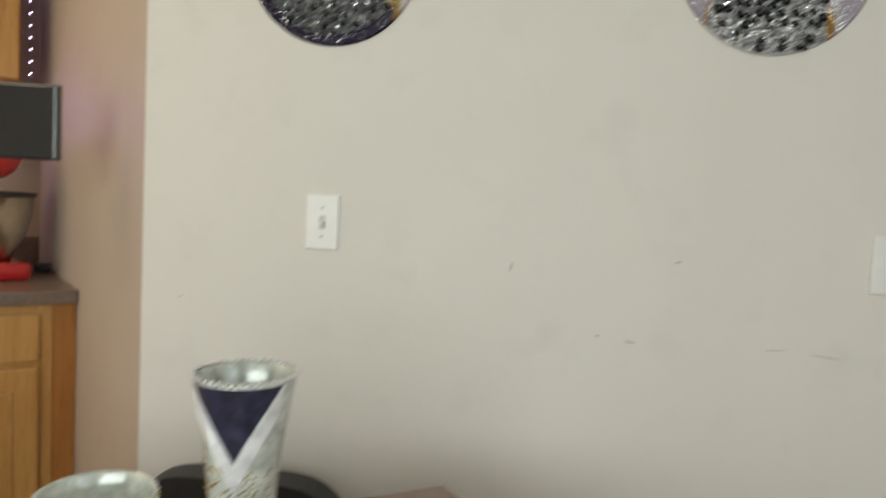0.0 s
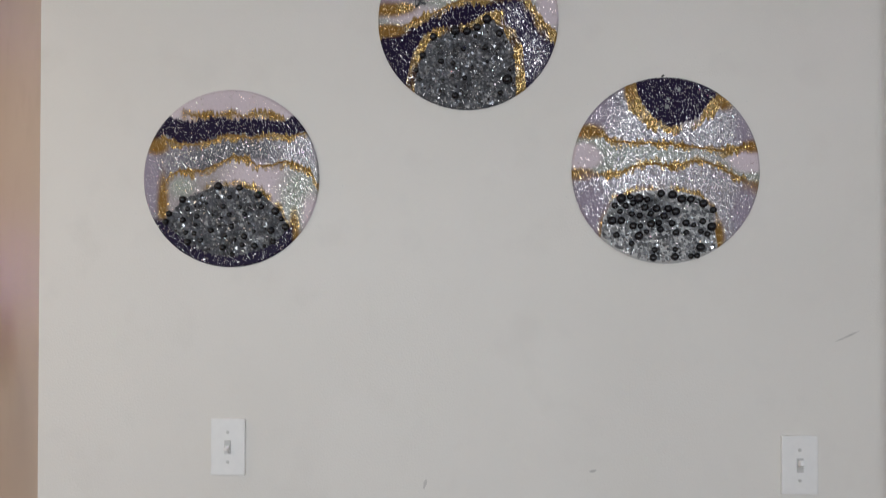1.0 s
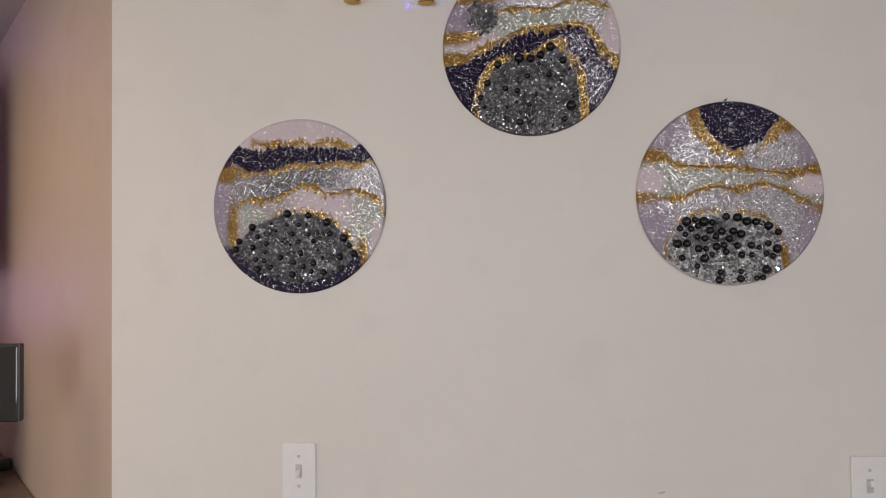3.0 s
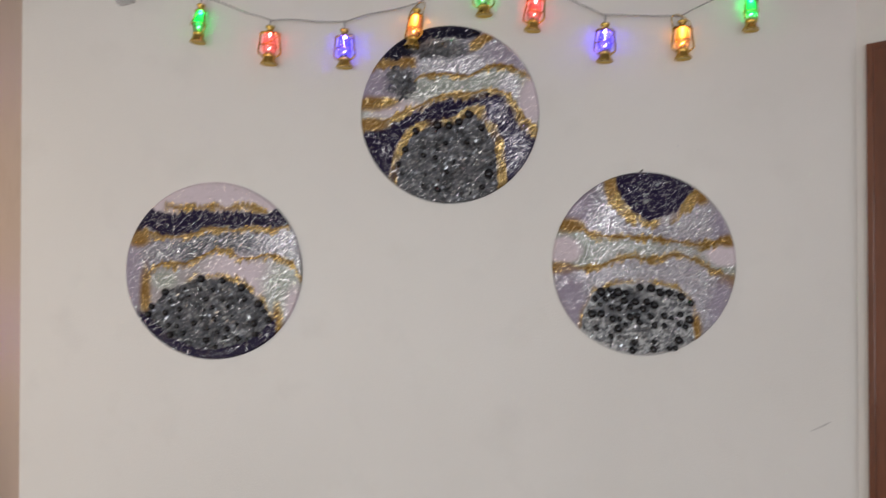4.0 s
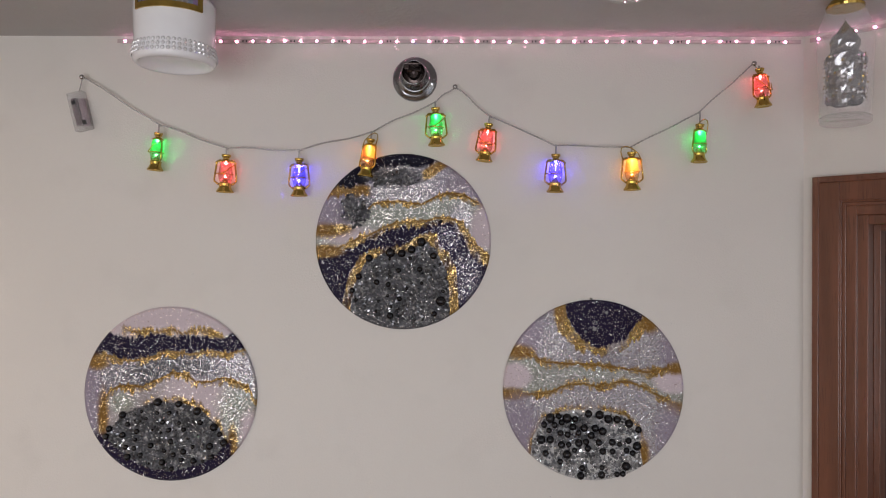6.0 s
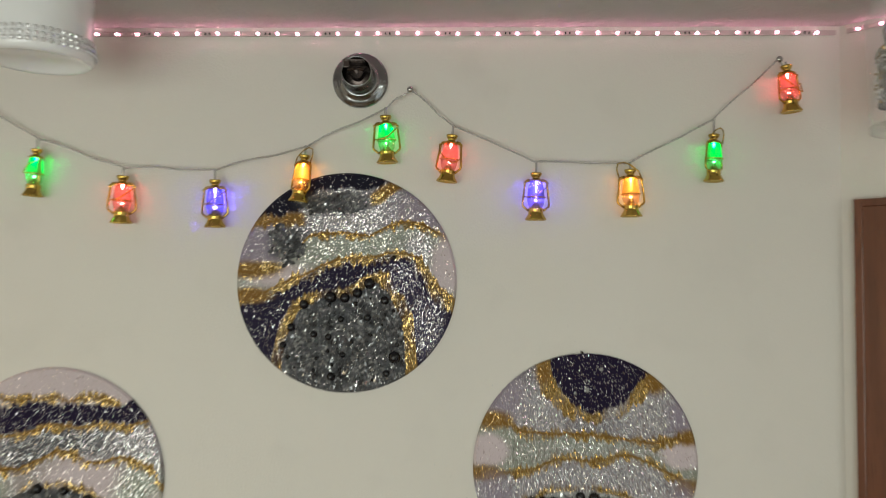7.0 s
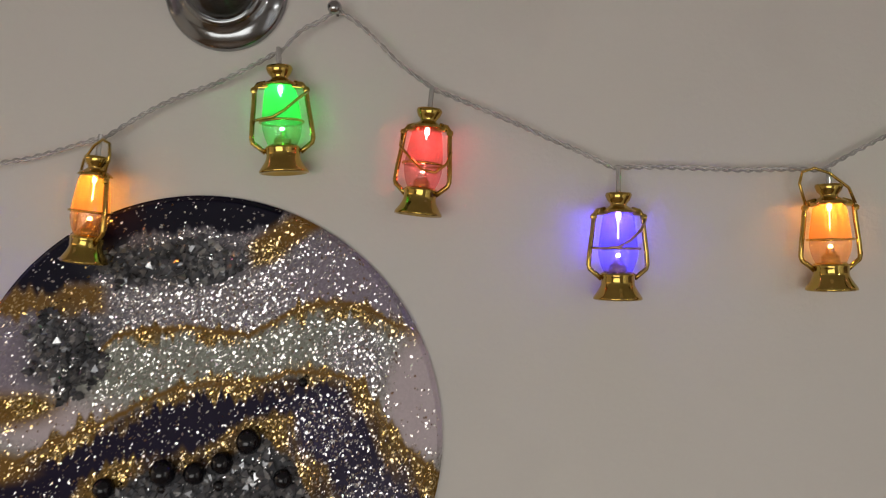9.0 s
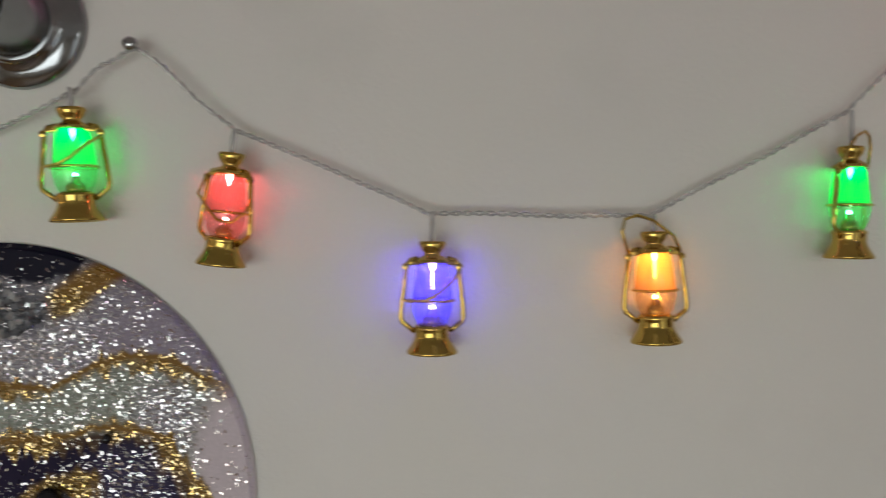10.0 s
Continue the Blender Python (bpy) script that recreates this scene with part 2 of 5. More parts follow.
MILKY = {"orange": 0.62, "green": 0.58, "blue": 0.40, "red": 0.28}
POWER = {"orange": 130.0, "green": 115.0, "blue": 340.0, "red": 135.0}
for key, rgb in TINTS.items():
    GLOBE[key] = lit_plastic(key + "_lantern_globe", rgb, MILKY[key])
    LOWER[key] = lit_plastic(key + "_lantern_globe_foot", tuple(0.25 + 0.75 * v for v in rgb), 0.30)
    BULB[key] = glow(key + "_led_bulb", tuple(0.06 + 0.94 * v for v in rgb), POWER[key])

# ---- mesh helpers ----


def obj(name, bm, material, parent=None, label="", smooth=False):
    me = bpy.data.meshes.new(name)
    bm.normal_update()
    bm.to_mesh(me)
    bm.free()
    if smooth:
        for f in me.polygons:
            f.use_smooth = True
    me.materials.append(material)
    ob = new(name, me)
    if parent:
        ob.parent = parent
    if label:
        ob["label"] = label
    return ob


part = obj


def empty(name, m, label, category, group="", kind=""):
    ob = new(name)
    ob.empty_display_size = 0.02
    ob.matrix_basis = m
    return tagged(ob, label, category, group, kind)


def box(bm, x0, x1, y0, y1, z0, z1, m=None, bevel=0.0):
    geo = bmesh.ops.create_cube(bm, size=1.0)
    vs = geo["verts"]
    for v in vs:
        v.co = Vector((x0 + (v.co.x + 0.5) * (x1 - x0), y0 + (v.co.y + 0.5) * (y1 - y0), z0 + (v.co.z + 0.5) * (z1 - z0)))
    if bevel:
        es = list({e for v in vs for e in v.link_edges})
        r = bmesh.ops.bevel(bm, geom=es, offset=bevel, segments=2, affect="EDGES", profile=0.6)
        vs = list({v for f in r["faces"] for v in f.verts} | {v for v in vs if v.is_valid})
    if m is not None:
        bmesh.ops.transform(bm, matrix=m, verts=vs)
    return vs


def boxed(x0, x1, y0, y1, z0, z1, m=None, bevel=0.0):
    bm = bmesh.new()
    box(bm, x0, x1, y0, y1, z0, z1, m, bevel)
    return bm


def lathe(profile, seg=32, bm=None, m=None):
    """Turns (radius, height) pairs about z; a radius of 0 closes the end."""
    bm = bm or bmesh.new()
    rings = []
    for r, z in profile:
        if r < 1e-6:
            ring = [bm.verts.new((0, 0, z))]
        else:
            ring = [bm.verts.new((r * math.cos(2 * math.pi * i / seg), r * math.sin(2 * math.pi * i / seg), z)) for i in range(seg)]
        rings.append(ring)
    for a, b in zip(rings, rings[1:]):
        for i in range(seg):
            j = (i + 1) % seg
            if len(a) == 1 and len(b) > 1:
                bm.faces.new((a[0], b[j], b[i]))
            elif len(b) == 1 and len(a) > 1:
                bm.faces.new((a[i], a[j], b[0]))
            elif len(a) > 1:
                bm.faces.new((a[i], a[j], b[j], b[i]))
    if m is not None:
        bmesh.ops.transform(bm, matrix=m, verts=[v for r in rings for v in r])
    return bm


def tube(points, radius, seg=8, bm=None, closed=False):
    """A round rod along points."""
    bm = bm or bmesh.new()
    pts = [Vector(p) for p in points]
    n = len(pts)
    rings = []
    up = Vector((0.13, 0.97, 0.21))
    for i, p in enumerate(pts):
        a = pts[(i - 1) % n] if closed or i else p
        b = pts[(i + 1) % n] if closed or i < n - 1 else p
        d = (b - a).normalized()
        s = d.cross(up).normalized()
        t = s.cross(d)
        rings.append([bm.verts.new(p + radius * (math.cos(2 * math.pi * k / seg) * s + math.sin(2 * math.pi * k / seg) * t)) for k in range(seg)])
    pairs = list(zip(rings, rings[1:])) + ([(rings[-1], rings[0])] if closed else [])
    for a, b in pairs:
        for k in range(seg):
            bm.faces.new((a[k], a[(k + 1) % seg], b[(k + 1) % seg], b[k]))
    if not closed:
        bm.faces.new(rings[0][::-1])
        bm.faces.new(rings[-1])
    return bm


def prism(outline, depth, m=None):
    """Extrudes a closed outline of (x, z) along +y by depth."""
    bm = bmesh.new()
    a = [bm.verts.new((x, 0, z)) for x, z in outline]
    b = [bm.verts.new((x, depth, z)) for x, z in outline]
    bm.faces.new(a)
    bm.faces.new(b[::-1])
    n = len(a)
    for i in range(n):
        bm.faces.new((a[(i + 1) % n], a[i], b[i], b[(i + 1) % n]))
    if m is not None:
        bmesh.ops.transform(bm, matrix=m, verts=bm.verts)
    bmesh.ops.recalc_face_normals(bm, faces=bm.faces)
    return bm


def along(p, q):
    """A frame at p with x towards q, y to the left of it, z up."""
    a = math.atan2(q[1] - p[1], q[0] - p[0])
    return pose(p[0], p[1], 0, 0, 0, math.degrees(a)), math.hypot(q[0] - p[0], q[1] - p[1])


def wall(name, p, q, material, label, thick=0.12, holes=()):
    """An upright wall from p to q; its thickness lies to the left of that way. holes: (from, to, low, high)."""
    m, length = along(p, q)
    bm = bmesh.new()
    cuts = sorted({0.0, length, *[h[0] for h in holes], *[h[1] for h in holes]})
    for a, b in zip(cuts, cuts[1:]):
        hole = [h for h in holes if h[0] <= a + 1e-6 and h[1] >= b - 1e-6]
        spans = [(0.0, CEIL)] if not hole else [(0.0, hole[0][2]), (hole[0][3], CEIL)]
        for lo, hi in spans:
            if hi - lo > 0.001:
                box(bm, a, b, 0, thick, lo, hi, m)
    return tagged(obj(name, bm, material), label, "wall", kind="structure")


# ---- structure ----
A0, A1 = (-0.826, 0.0), (0.872, 0.0)
UX, UY = -math.cos(radians(47)), math.sin(radians(47))
NX, NY = -UY, UX


def kitchen(a, b):
    """Along the tan wall from the corner, and out from it."""
    return (A0[0] + a * UX + b * NX, A0[1] + a * UY + b * NY)


K1 = kitchen(1.55, 0.0)
K2 = kitchen(1.55, 1.85)
R1 = (1.92, -1.048)
wall("wall_main", A0, A1, WALL, "cream painted wall with faint scuffs", 0.14)
wall("wall_tan", K1, A0, TAN, "tan painted wall beside the kitchen")
wall("wall_kitchen", K2, K1, TAN, "tan kitchen wall behind the counter")
DOOR_S, DOOR_W, DOOR_H = 0.100, 0.80, 2.085
wall("wall_door", A1, R1, WALL, "cream wall with the stained wooden door", 0.14, [(DOOR_S, DOOR_S + DOOR_W, 0.0, DOOR_H)])
wall("wall_right", R1, (1.92, -3.4), WALL, "plain cream wall with an added, unseen window", 0.12, [(0.55, 1.95, 0.85, 2.15)])
wall("wall_back", (1.92, -3.4), (-3.3, -3.4), WALL, "plain cream wall with an added, unseen wide window", 0.12, [(1.3, 4.0, 0.7, 2.2)])
wall("wall_left", (-3.3, -3.4), K2, WALL, "plain cream wall")


def slab(name, z0, z1, material, label, category):
    bm = boxed(-3.6, 2.3, -3.7, 1.4, z0, z1)
    return tagged(obj(name, bm, material), label, category, kind="structure")


slab("floor", -0.1, 0.0, FLOOR, "brown wooden floor", "floor")
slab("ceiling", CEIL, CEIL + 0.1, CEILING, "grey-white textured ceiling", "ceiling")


# ---- door in the angled wall ----
def door():
    m, _ = along(A1, R1)
    d = empty("door_1", m, "closed dark stained wooden door with moulded casing", "door", kind="structure")
    cw = 0.078

    def local(bm, name, material, label=""):
        return part(name, bm, material, d, label)

    s0, s1, h = DOOR_S, DOOR_S + DOOR_W, DOOR_H
    # casing profile: stepped board, thicker outside, with beads
    steps = [(0.0, 0.012, 0.0185), (0.012, 0.049, 0.0170), (0.049, 0.053, 0.0182), (0.053, 0.060, 0.0160), (0.060, cw, 0.0145)]
    for side in (0, 1):
        bm = bmesh.new()
        for a, b, t in steps:
            if side == 0:
                box(bm, s0 - cw + a, s0 - cw + b, -t, 0.0, 0, h + cw - a, None, 0.0012)
            else:
                box(bm, s1 + cw - b, s1 + cw - a, -t, 0.0, 0, h + cw - a, None, 0.0012)
        local(bm, "casing", DOORWOOD)
    bm = bmesh.new()
    for a, b, t in steps:
        box(bm, s0 - cw + b, s1 + cw - b, -t, 0.0, h + cw - b, h + cw - a, None, 0.0012)
    local(bm, "head_casing", DOORWOOD)
    for x0, x1, z0, z1 in ((s0 - 0.001, s0 + 0.018, 0, h), (s1 - 0.018, s1 + 0.001, 0, h), (s0 + 0.018, s1 - 0.018, h - 0.018, h)):
        local(boxed(x0, x1, -0.006, 0.13, z0, z1, None, 0.001), "jamb", DOORWOOD)
    for x0, x1, z0, z1 in ((s0 + 0.018, s0 + 0.030, 0, h - 0.018), (s1 - 0.030, s1 - 0.018, 0, h - 0.018), (s0 + 0.030, s1 - 0.030, h - 0.030, h - 0.018)):
        local(boxed(x0, x1, 0.030, 0.065, z0, z1, None, 0.001), "stop", DOORWOOD)
    local(boxed(s0 + 0.020, s1 - 0.020, 0.066, 0.105, 0.008, h - 0.021, None, 0.002), "door_panel", DOORSLAB)
    hx = s1 - 0.09
    kn = local(lathe([(0, 0), (0.028, 0), (0.028, 0.006), (0.012, 0.010), (0.012, 0.034), (0.026, 0.044), (0.027, 0.058), (0, 0.066)], 24,
                     m=pose(hx, 0.066, 0.95, 90, 0, 0)), "door_knob", CHROME)
    return d


door()


def window(name, m, width, z0, z1, label):
    w = empty(name, m, label, "window", kind="structure")
    for x0, x1, a, b in ((0, 0.05, z0, z1), (width - 0.05, width, z0, z1), (0.05, width - 0.05, z0, z0 + 0.05), (0.05, width - 0.05, z1 - 0.05, z1)):
        part("window_frame", boxed(x0, x1, 0.03, 0.09, a, b, None, 0.004), PLATE, w)
    pane = part("pane", boxed(0.05, width - 0.05, 0.055, 0.061, z0 + 0.05, z1 - 0.05), CLEARGLASS, w)
    pane.visible_shadow = False


# windows added out of view to go with the side and rear fill
mR, _ = along(R1, (1.92, -3.4))
window("added_window_side", mR @ pose(0.55, 0, 0), 1.4, 0.85, 2.15, "white framed window added out of view")
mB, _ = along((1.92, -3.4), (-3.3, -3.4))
window("added_window_rear", mB @ pose(1.3, 0, 0), 2.7, 0.7, 2.2, "wide white framed window added out of view")


# ---- light switches ----
def light_switch(x, z, label, up):
    m = pose(x, 0, z)
    sw = empty("light_switch", m, label, "switch", "light switches on the wall")
    part("plate", boxed(-0.035, 0.035, -0.006, 0.001, -0.0572, 0.0572, None, 0.0028), PLATE, sw)
    part("toggle_frame", boxed(-0.0065, 0.0065, -0.0072, -0.005, -0.014, 0.014, None, 0.0006), SCREW, sw)
    tilt = 24 if up else -24
    part("toggle", boxed(-0.004, 0.004, -0.018, -0.004, -0.0055, 0.0055, pose(0, 0, 0, tilt, 0, 0), 0.0012), PLATE, sw)
    for dz in (-0.030, 0.030):
        sc = part("screw", lathe([(0, 0), (0.0036, 0), (0.0030, 0.0012), (0, 0.0016)], 14, m=pose(0, -0.0058, dz, 90, 0, 0)), SCREW, sw)
    return sw


light_switch(-0.432, 1.171, "white plastic toggle switch plate on cream wall", True)
light_switch(0.702, 1.148, "white plastic toggle switch plate with a grey smudge", False)


# ---- glitter discs ----
WHITE_P = (0.58, 0.50, 0.53, 0.14)
LILAC_P = (0.29, 0.25, 0.31, 0.40)
SILVER_P = (0.20, 0.19, 0.22, 1.2)
SLATE_P = (0.11, 0.11, 0.125, 0.8)
PALE_P = (0.32, 0.30, 0.34, 1.7)
MINT_P = (0.30, 0.32, 0.27, 0.9)
GOLD_P = (0.20, 0.115, 0.020, 1.1)
OCHRE_P = (0.21, 0.112, 0.022, 0.20)
NAVY_P = (0.010, 0.005, 0.026, 0.22)
GREY_P = (0.07, 0.072, 0.078, 0.35)


def soft_step(e0, e1, v):
    t = np.clip((v - e0) / (e1 - e0), 0, 1)
    return t * t * (3 - 2 * t)


def fringe(x, amp, seed, f=90.0):
    """Ragged hair-like shift of a band's border, in parts of the radius."""
    r = np.random.RandomState(seed)
    out = np.zeros_like(x)
    for k, a in ((f, 0.6), (f * 0.43, 0.7), (f * 0.17, 0.9)):
        out += a * np.sin(k * x + r.rand() * 6.28 + 1.7 * np.sin(k * 0.31 * x + r.rand() * 6.28))
    # single brush hairs
    knots = np.arange(-1.1, 1.1, 0.014)
    hairs = r.rand(len(knots)) ** 2 * 3.6 - 1.2
    return amp * (out + np.interp(x, knots + 0.004 * r.rand(len(knots)), hairs))


class Canvas:
    """Bands of colour over the unit disc."""

    def __init__(self, x, z):
        self.x, self.z = x, z
        self.c = np.tile(np.array(SILVER_P), (len(x), 1))

    def put(self, mask, colour):
        if colour == GOLD_P:
            # dusted on unevenly
            mask = mask * np.clip(0.72 + 0.30 * np.sin(9 * self.x + 5 * self.z) + 0.25 * np.sin(23 * self.x - 17 * self.z + 1.3) + fringe(self.x + 0.15 * self.z, 0.10, 77, 120.0), 0.25, 1)
        m = np.clip(mask, 0, 1)[:, None]
        self.c = self.c * (1 - m) + np.array(colour) * m

    def curve(self, xs, zs, seed=0, amp=0.013):
        return np.interp(self.x, xs, zs) + fringe(self.x, amp, seed)

    def cord(self, xs, zs, seed, up=0.03, down=0.05, x0=-2.0, x1=2.0):
        """A gold ripple with a hairy border and a darker raised line in it."""
        line = np.interp(self.x, xs, zs) + fringe(self.x, 0.004, seed, 40.0)
        self.between(line - down + fringe(self.x, 0.014, seed + 1), line + up + fringe(self.x, 0.012, seed + 2), GOLD_P, 0.03, x0, x1)
        self.between(line - 0.012, line + 0.012, OCHRE_P, 0.016, x0, x1)
        return line

    def above(self, line, colour, w=0.035):
        self.put(soft_step(-w / 2, w / 2, self.z - line), colour)

    def below(self, line, colour, w=0.035):
        self.put(soft_step(-w / 2, w / 2, line - self.z), colour)

    def between(self, low, high, colour, w=0.035, x0=-2.0, x1=2.0):
        m = soft_step(-w / 2, w / 2, self.z - low) * soft_step(-w / 2, w / 2, high - self.z)
        m = m * soft_step(x0 - 0.05, x0 + 0.05, self.x) * soft_step(-x1 - 0.05, -x1 + 0.05, -self.x)
        self.put(m, colour)

    def blob(self, cx, cz, rx, rz, colour, soft=0.15, seed=0, amp=0.02):
        a = np.arctan2(self.z - cz, self.x - cx)
        r = np.hypot((self.x - cx) / rx, (self.z - cz) / rz) + fringe(a * 0.5, amp, seed, 30.0)
        self.put(1 - soft_step(1 - soft, 1 + soft, r), colour)


def design_low(c):
    """Pale crown, dark band, gold ripples, dark base."""
    c.put(np.ones_like(c.x), SLATE_P)
    c.blob(0.86, 0.30, 0.34, 0.30, PALE_P, 0.7, 60)
    c.blob(-0.72, 0.22, 0.28, 0.28, SILVER_P, 0.7, 61)
    c.blob(-0.98, -0.05, 0.20, 0.50, LILAC_P, 0.5, 62)
    n1 = c.curve([-0.75, -0.5, -0.25, 0.12, 0.42, 0.62, 0.72], [0.72, 0.63, 0.68, 0.68, 0.64, 0.655, 0.73], 2)
    c.above(n1, WHITE_P)
    top = c.curve([-0.6, -0.53, -0.32, 0, 0.32, 0.52, 0.64], [0.82, 0.79, 0.75, 0.76, 0.76, 0.74, 0.68], 1)
    c.between(n1, top, GOLD_P, 0.03, -0.56, 0.66)
    c.between(top - 0.06, top - 0.03, OCHRE_P, 0.02, -0.5, 0.62)
    bottom = [-0.95, -0.86, -0.745, -0.57, -0.35, -0.2, 0, 0.22, 0.47, 0.67, 0.85], [0.40, 0.42, 0.485, 0.425, 0.413, 0.46, 0.52, 0.485, 0.515, 0.50, 0.55]
    n0 = c.curve(*bottom, 3)
    c.between(n0 - 0.02, n1, NAVY_P, 0.03)
    c.cord(bottom[0], [z - 0.035 for z in bottom[1]], 63, 0.02, 0.05)
    c.blob(-0.84, 0.36, 0.13, 0.09, OCHRE_P, 0.5, 64)
    ripple = [-0.82, -0.79, -0.695, -0.57, -0.32, -0.126, 0.02, 0.195, 0.295, 0.468, 0.616, 0.74, 0.91, 0.975], [-0.50, -0.14, 0.03, 0.087, 0.075, 0.17, 0.244, 0.22, 0.135, 0.135, 0.196, 0.147, 0.075, -0.07]
    g = np.interp(c.x, *ripple)
    c.below(g - 0.02, (0.36, 0.32, 0.32, 0.55))
    c.blob(0.22, 0.02, 0.30, 0.17, WHITE_P, 0.5, 65)
    c.blob(0.50, -0.12, 0.26, 0.20, WHITE_P, 0.5, 66)
    c.blob(0.80, -0.22, 0.24, 0.34, (0.34, 0.36, 0.30, 1.3), 0.5, 5)
    c.blob(0.93, -0.42, 0.12, 0.24, WHITE_P, 0.5, 6)
    c.blob(-0.55, -0.10, 0.14, 0.12, MINT_P, 0.6, 67)
    c.cord(*ripple, 4, 0.02, 0.06)
    c.blob(-0.77, -0.28, 0.06, 0.32, OCHRE_P, 0.6, 8)
    # gold dust along the mound
    edge = c.curve([-0.75, -0.55, -0.2, 0.1, 0.37, 0.57, 0.70], [-0.48, -0.20, -0.04, -0.02, -0.12, -0.28, -0.58], 68)
    c.between(edge - 0.10, edge, GOLD_P, 0.06, -0.3, 0.72)
    c.blob(0.72, -0.60, 0.06, 0.22, OCHRE_P, 0.5, 9)
    mound = c.curve([-0.80, -0.745, -0.55, -0.2, 0.1, 0.37, 0.57, 0.67, 0.72], [-0.7, -0.48, -0.24, -0.09, -0.09, -0.19, -0.38, -0.58, -0.9], 10, 0.004)
    c.below(mound, GREY_P)
    c.put(soft_step(0.84, 0.88, np.hypot(c.x, c.z) + fringe(np.arctan2(c.x, -c.z), 0.008, 69)) * soft_step(-0.42, -0.50, c.z) * soft_step(0.74, 0.68, c.x), NAVY_P)


def design_high(c):
    """Dark crown, silver, gold ripples and a dark arch over a crystal mound."""
    c.blob(0.15, 0.58, 0.45, 0.16, PALE_P, 0.5, 29)
    c.blob(0.72, 0.62, 0.34, 0.22, LILAC_P, 0.6, 28)
    c.blob(-0.86, 0.30, 0.30, 0.24, LILAC_P, 0.6, 27)
    top = c.curve([-0.85, -0.78, -0.6, -0.46, -0.38, -0.26, -0.04, 0.16, 0.31, 0.42], [0.60, 0.60, 0.60, 0.635, 0.73, 0.82, 0.857, 0.845, 0.88, 0.96], 11, 0.010)
    c.above(top, (0.004, 0.003, 0.014, 0.12))
    c.between(c.curve([-0.9, -0.35], [0.48, 0.54], 12), np.minimum(top + 0.01, 0.64), OCHRE_P, 0.05, -1.0, -0.38)
    slant = 0.75 + 0.62 * (c.x - 0.22)
    c.between(slant - 0.07, slant + 0.06, OCHRE_P, 0.06, 0.22, 0.60)
    c.blob(0.28, 0.76, 0.09, 0.05, GOLD_P, 0.5, 15)
    c.blob(-0.10, 0.72, 0.30, 0.10, GREY_P, 0.5, 16)
    c.blob(-0.54, 0.34, 0.17, 0.17, GREY_P, 0.6, 17)
    upper = [-1, -0.75, -0.5, -0.35, -0.21, -0.014, 0.205, 0.365, 0.504, 0.683, 0.823, 0.94, 1], [0.10, 0.14, 0.24, 0.416, 0.446, 0.456, 0.426, 0.506, 0.546, 0.536, 0.456, 0.376, 0.34]
    g1 = np.interp(c.x, *upper) + fringe(c.x, 0.008, 18)
    c.below(g1, MINT_P)
    c.blob(-0.62, 0.06, 0.30, 0.12, WHITE_P, 0.7, 70)
    c.cord(*upper, 18, 0.015, 0.045, -0.42, 1.2)
    c.blob(0.95, 0.38, 0.09, 0.06, OCHRE_P, 0.5, 71)
    c.blob(0.66, 0.30, 0.12, 0.13, PALE_P, 0.7, 72)
    c.blob(0.92, 0.15, 0.16, 0.26, WHITE_P, 0.35, 19)
    c.blob(-0.88, 0.12, 0.26, 0.08, OCHRE_P, 0.5, 20)
    c.blob(-0.72, 0.14, 0.14, 0.05, GOLD_P, 0.5, 73)
    lower = [-1, -0.77, -0.61, -0.41, -0.21, -0.014, 0.185, 0.384, 0.544, 0.683, 0.723, 0.823, 1], [-0.15, -0.10, -0.02, 0.06, 0.167, 0.217, 0.227, 0.27, 0.257, 0.207, 0.108, -0.03, -0.18]
    g2 = np.interp(c.x, *lower)
    c.below(g2 - 0.02, NAVY_P)
    c.cord(*lower, 21, 0.03, 0.06)
    c.blob(-0.88, -0.11, 0.20, 0.07, OCHRE_P, 0.4, 74)
    broad = g2 - 0.04 + fringe(c.x, 0.014, 75)
    c.between(broad - 0.13, broad, GOLD_P, 0.05, 0.62, 1.0)
    c.blob(0.72, -0.40, 0.16, 0.26, (0.08, 0.07, 0.12, 0.9), 0.7, 30)
    c.blob(0.50, 0.02, 0.16, 0.14, (0.05, 0.04, 0.09, 0.9), 0.7, 76)
    a = c.curve([-0.74, -0.68, -0.63, -0.53, -0.35, -0.153, 0.066, 0.165, 0.305, 0.404, 0.43, 0.524, 0.604, 0.62, 0.66], [-1.0, -0.65, -0.42, -0.22, -0.09, -0.05, -0.03, 0.07, 0.12, 0.07, -0.06, -0.12, -0.30, -0.5, -1.0], 23, 0.010)
    c.below(a, GOLD_P)
    inner = c.curve([-0.62, -0.59, -0.56, -0.43, -0.21, -0.01, 0.136, 0.247, 0.383, 0.48, 0.52, 0.54], [-1.2, -0.75, -0.53, -0.25, -0.13, -0.15, -0.07, 0.017, -0.106, -0.30, -0.526, -1.2], 24, 0.005)
    c.below(inner, GREY_P)


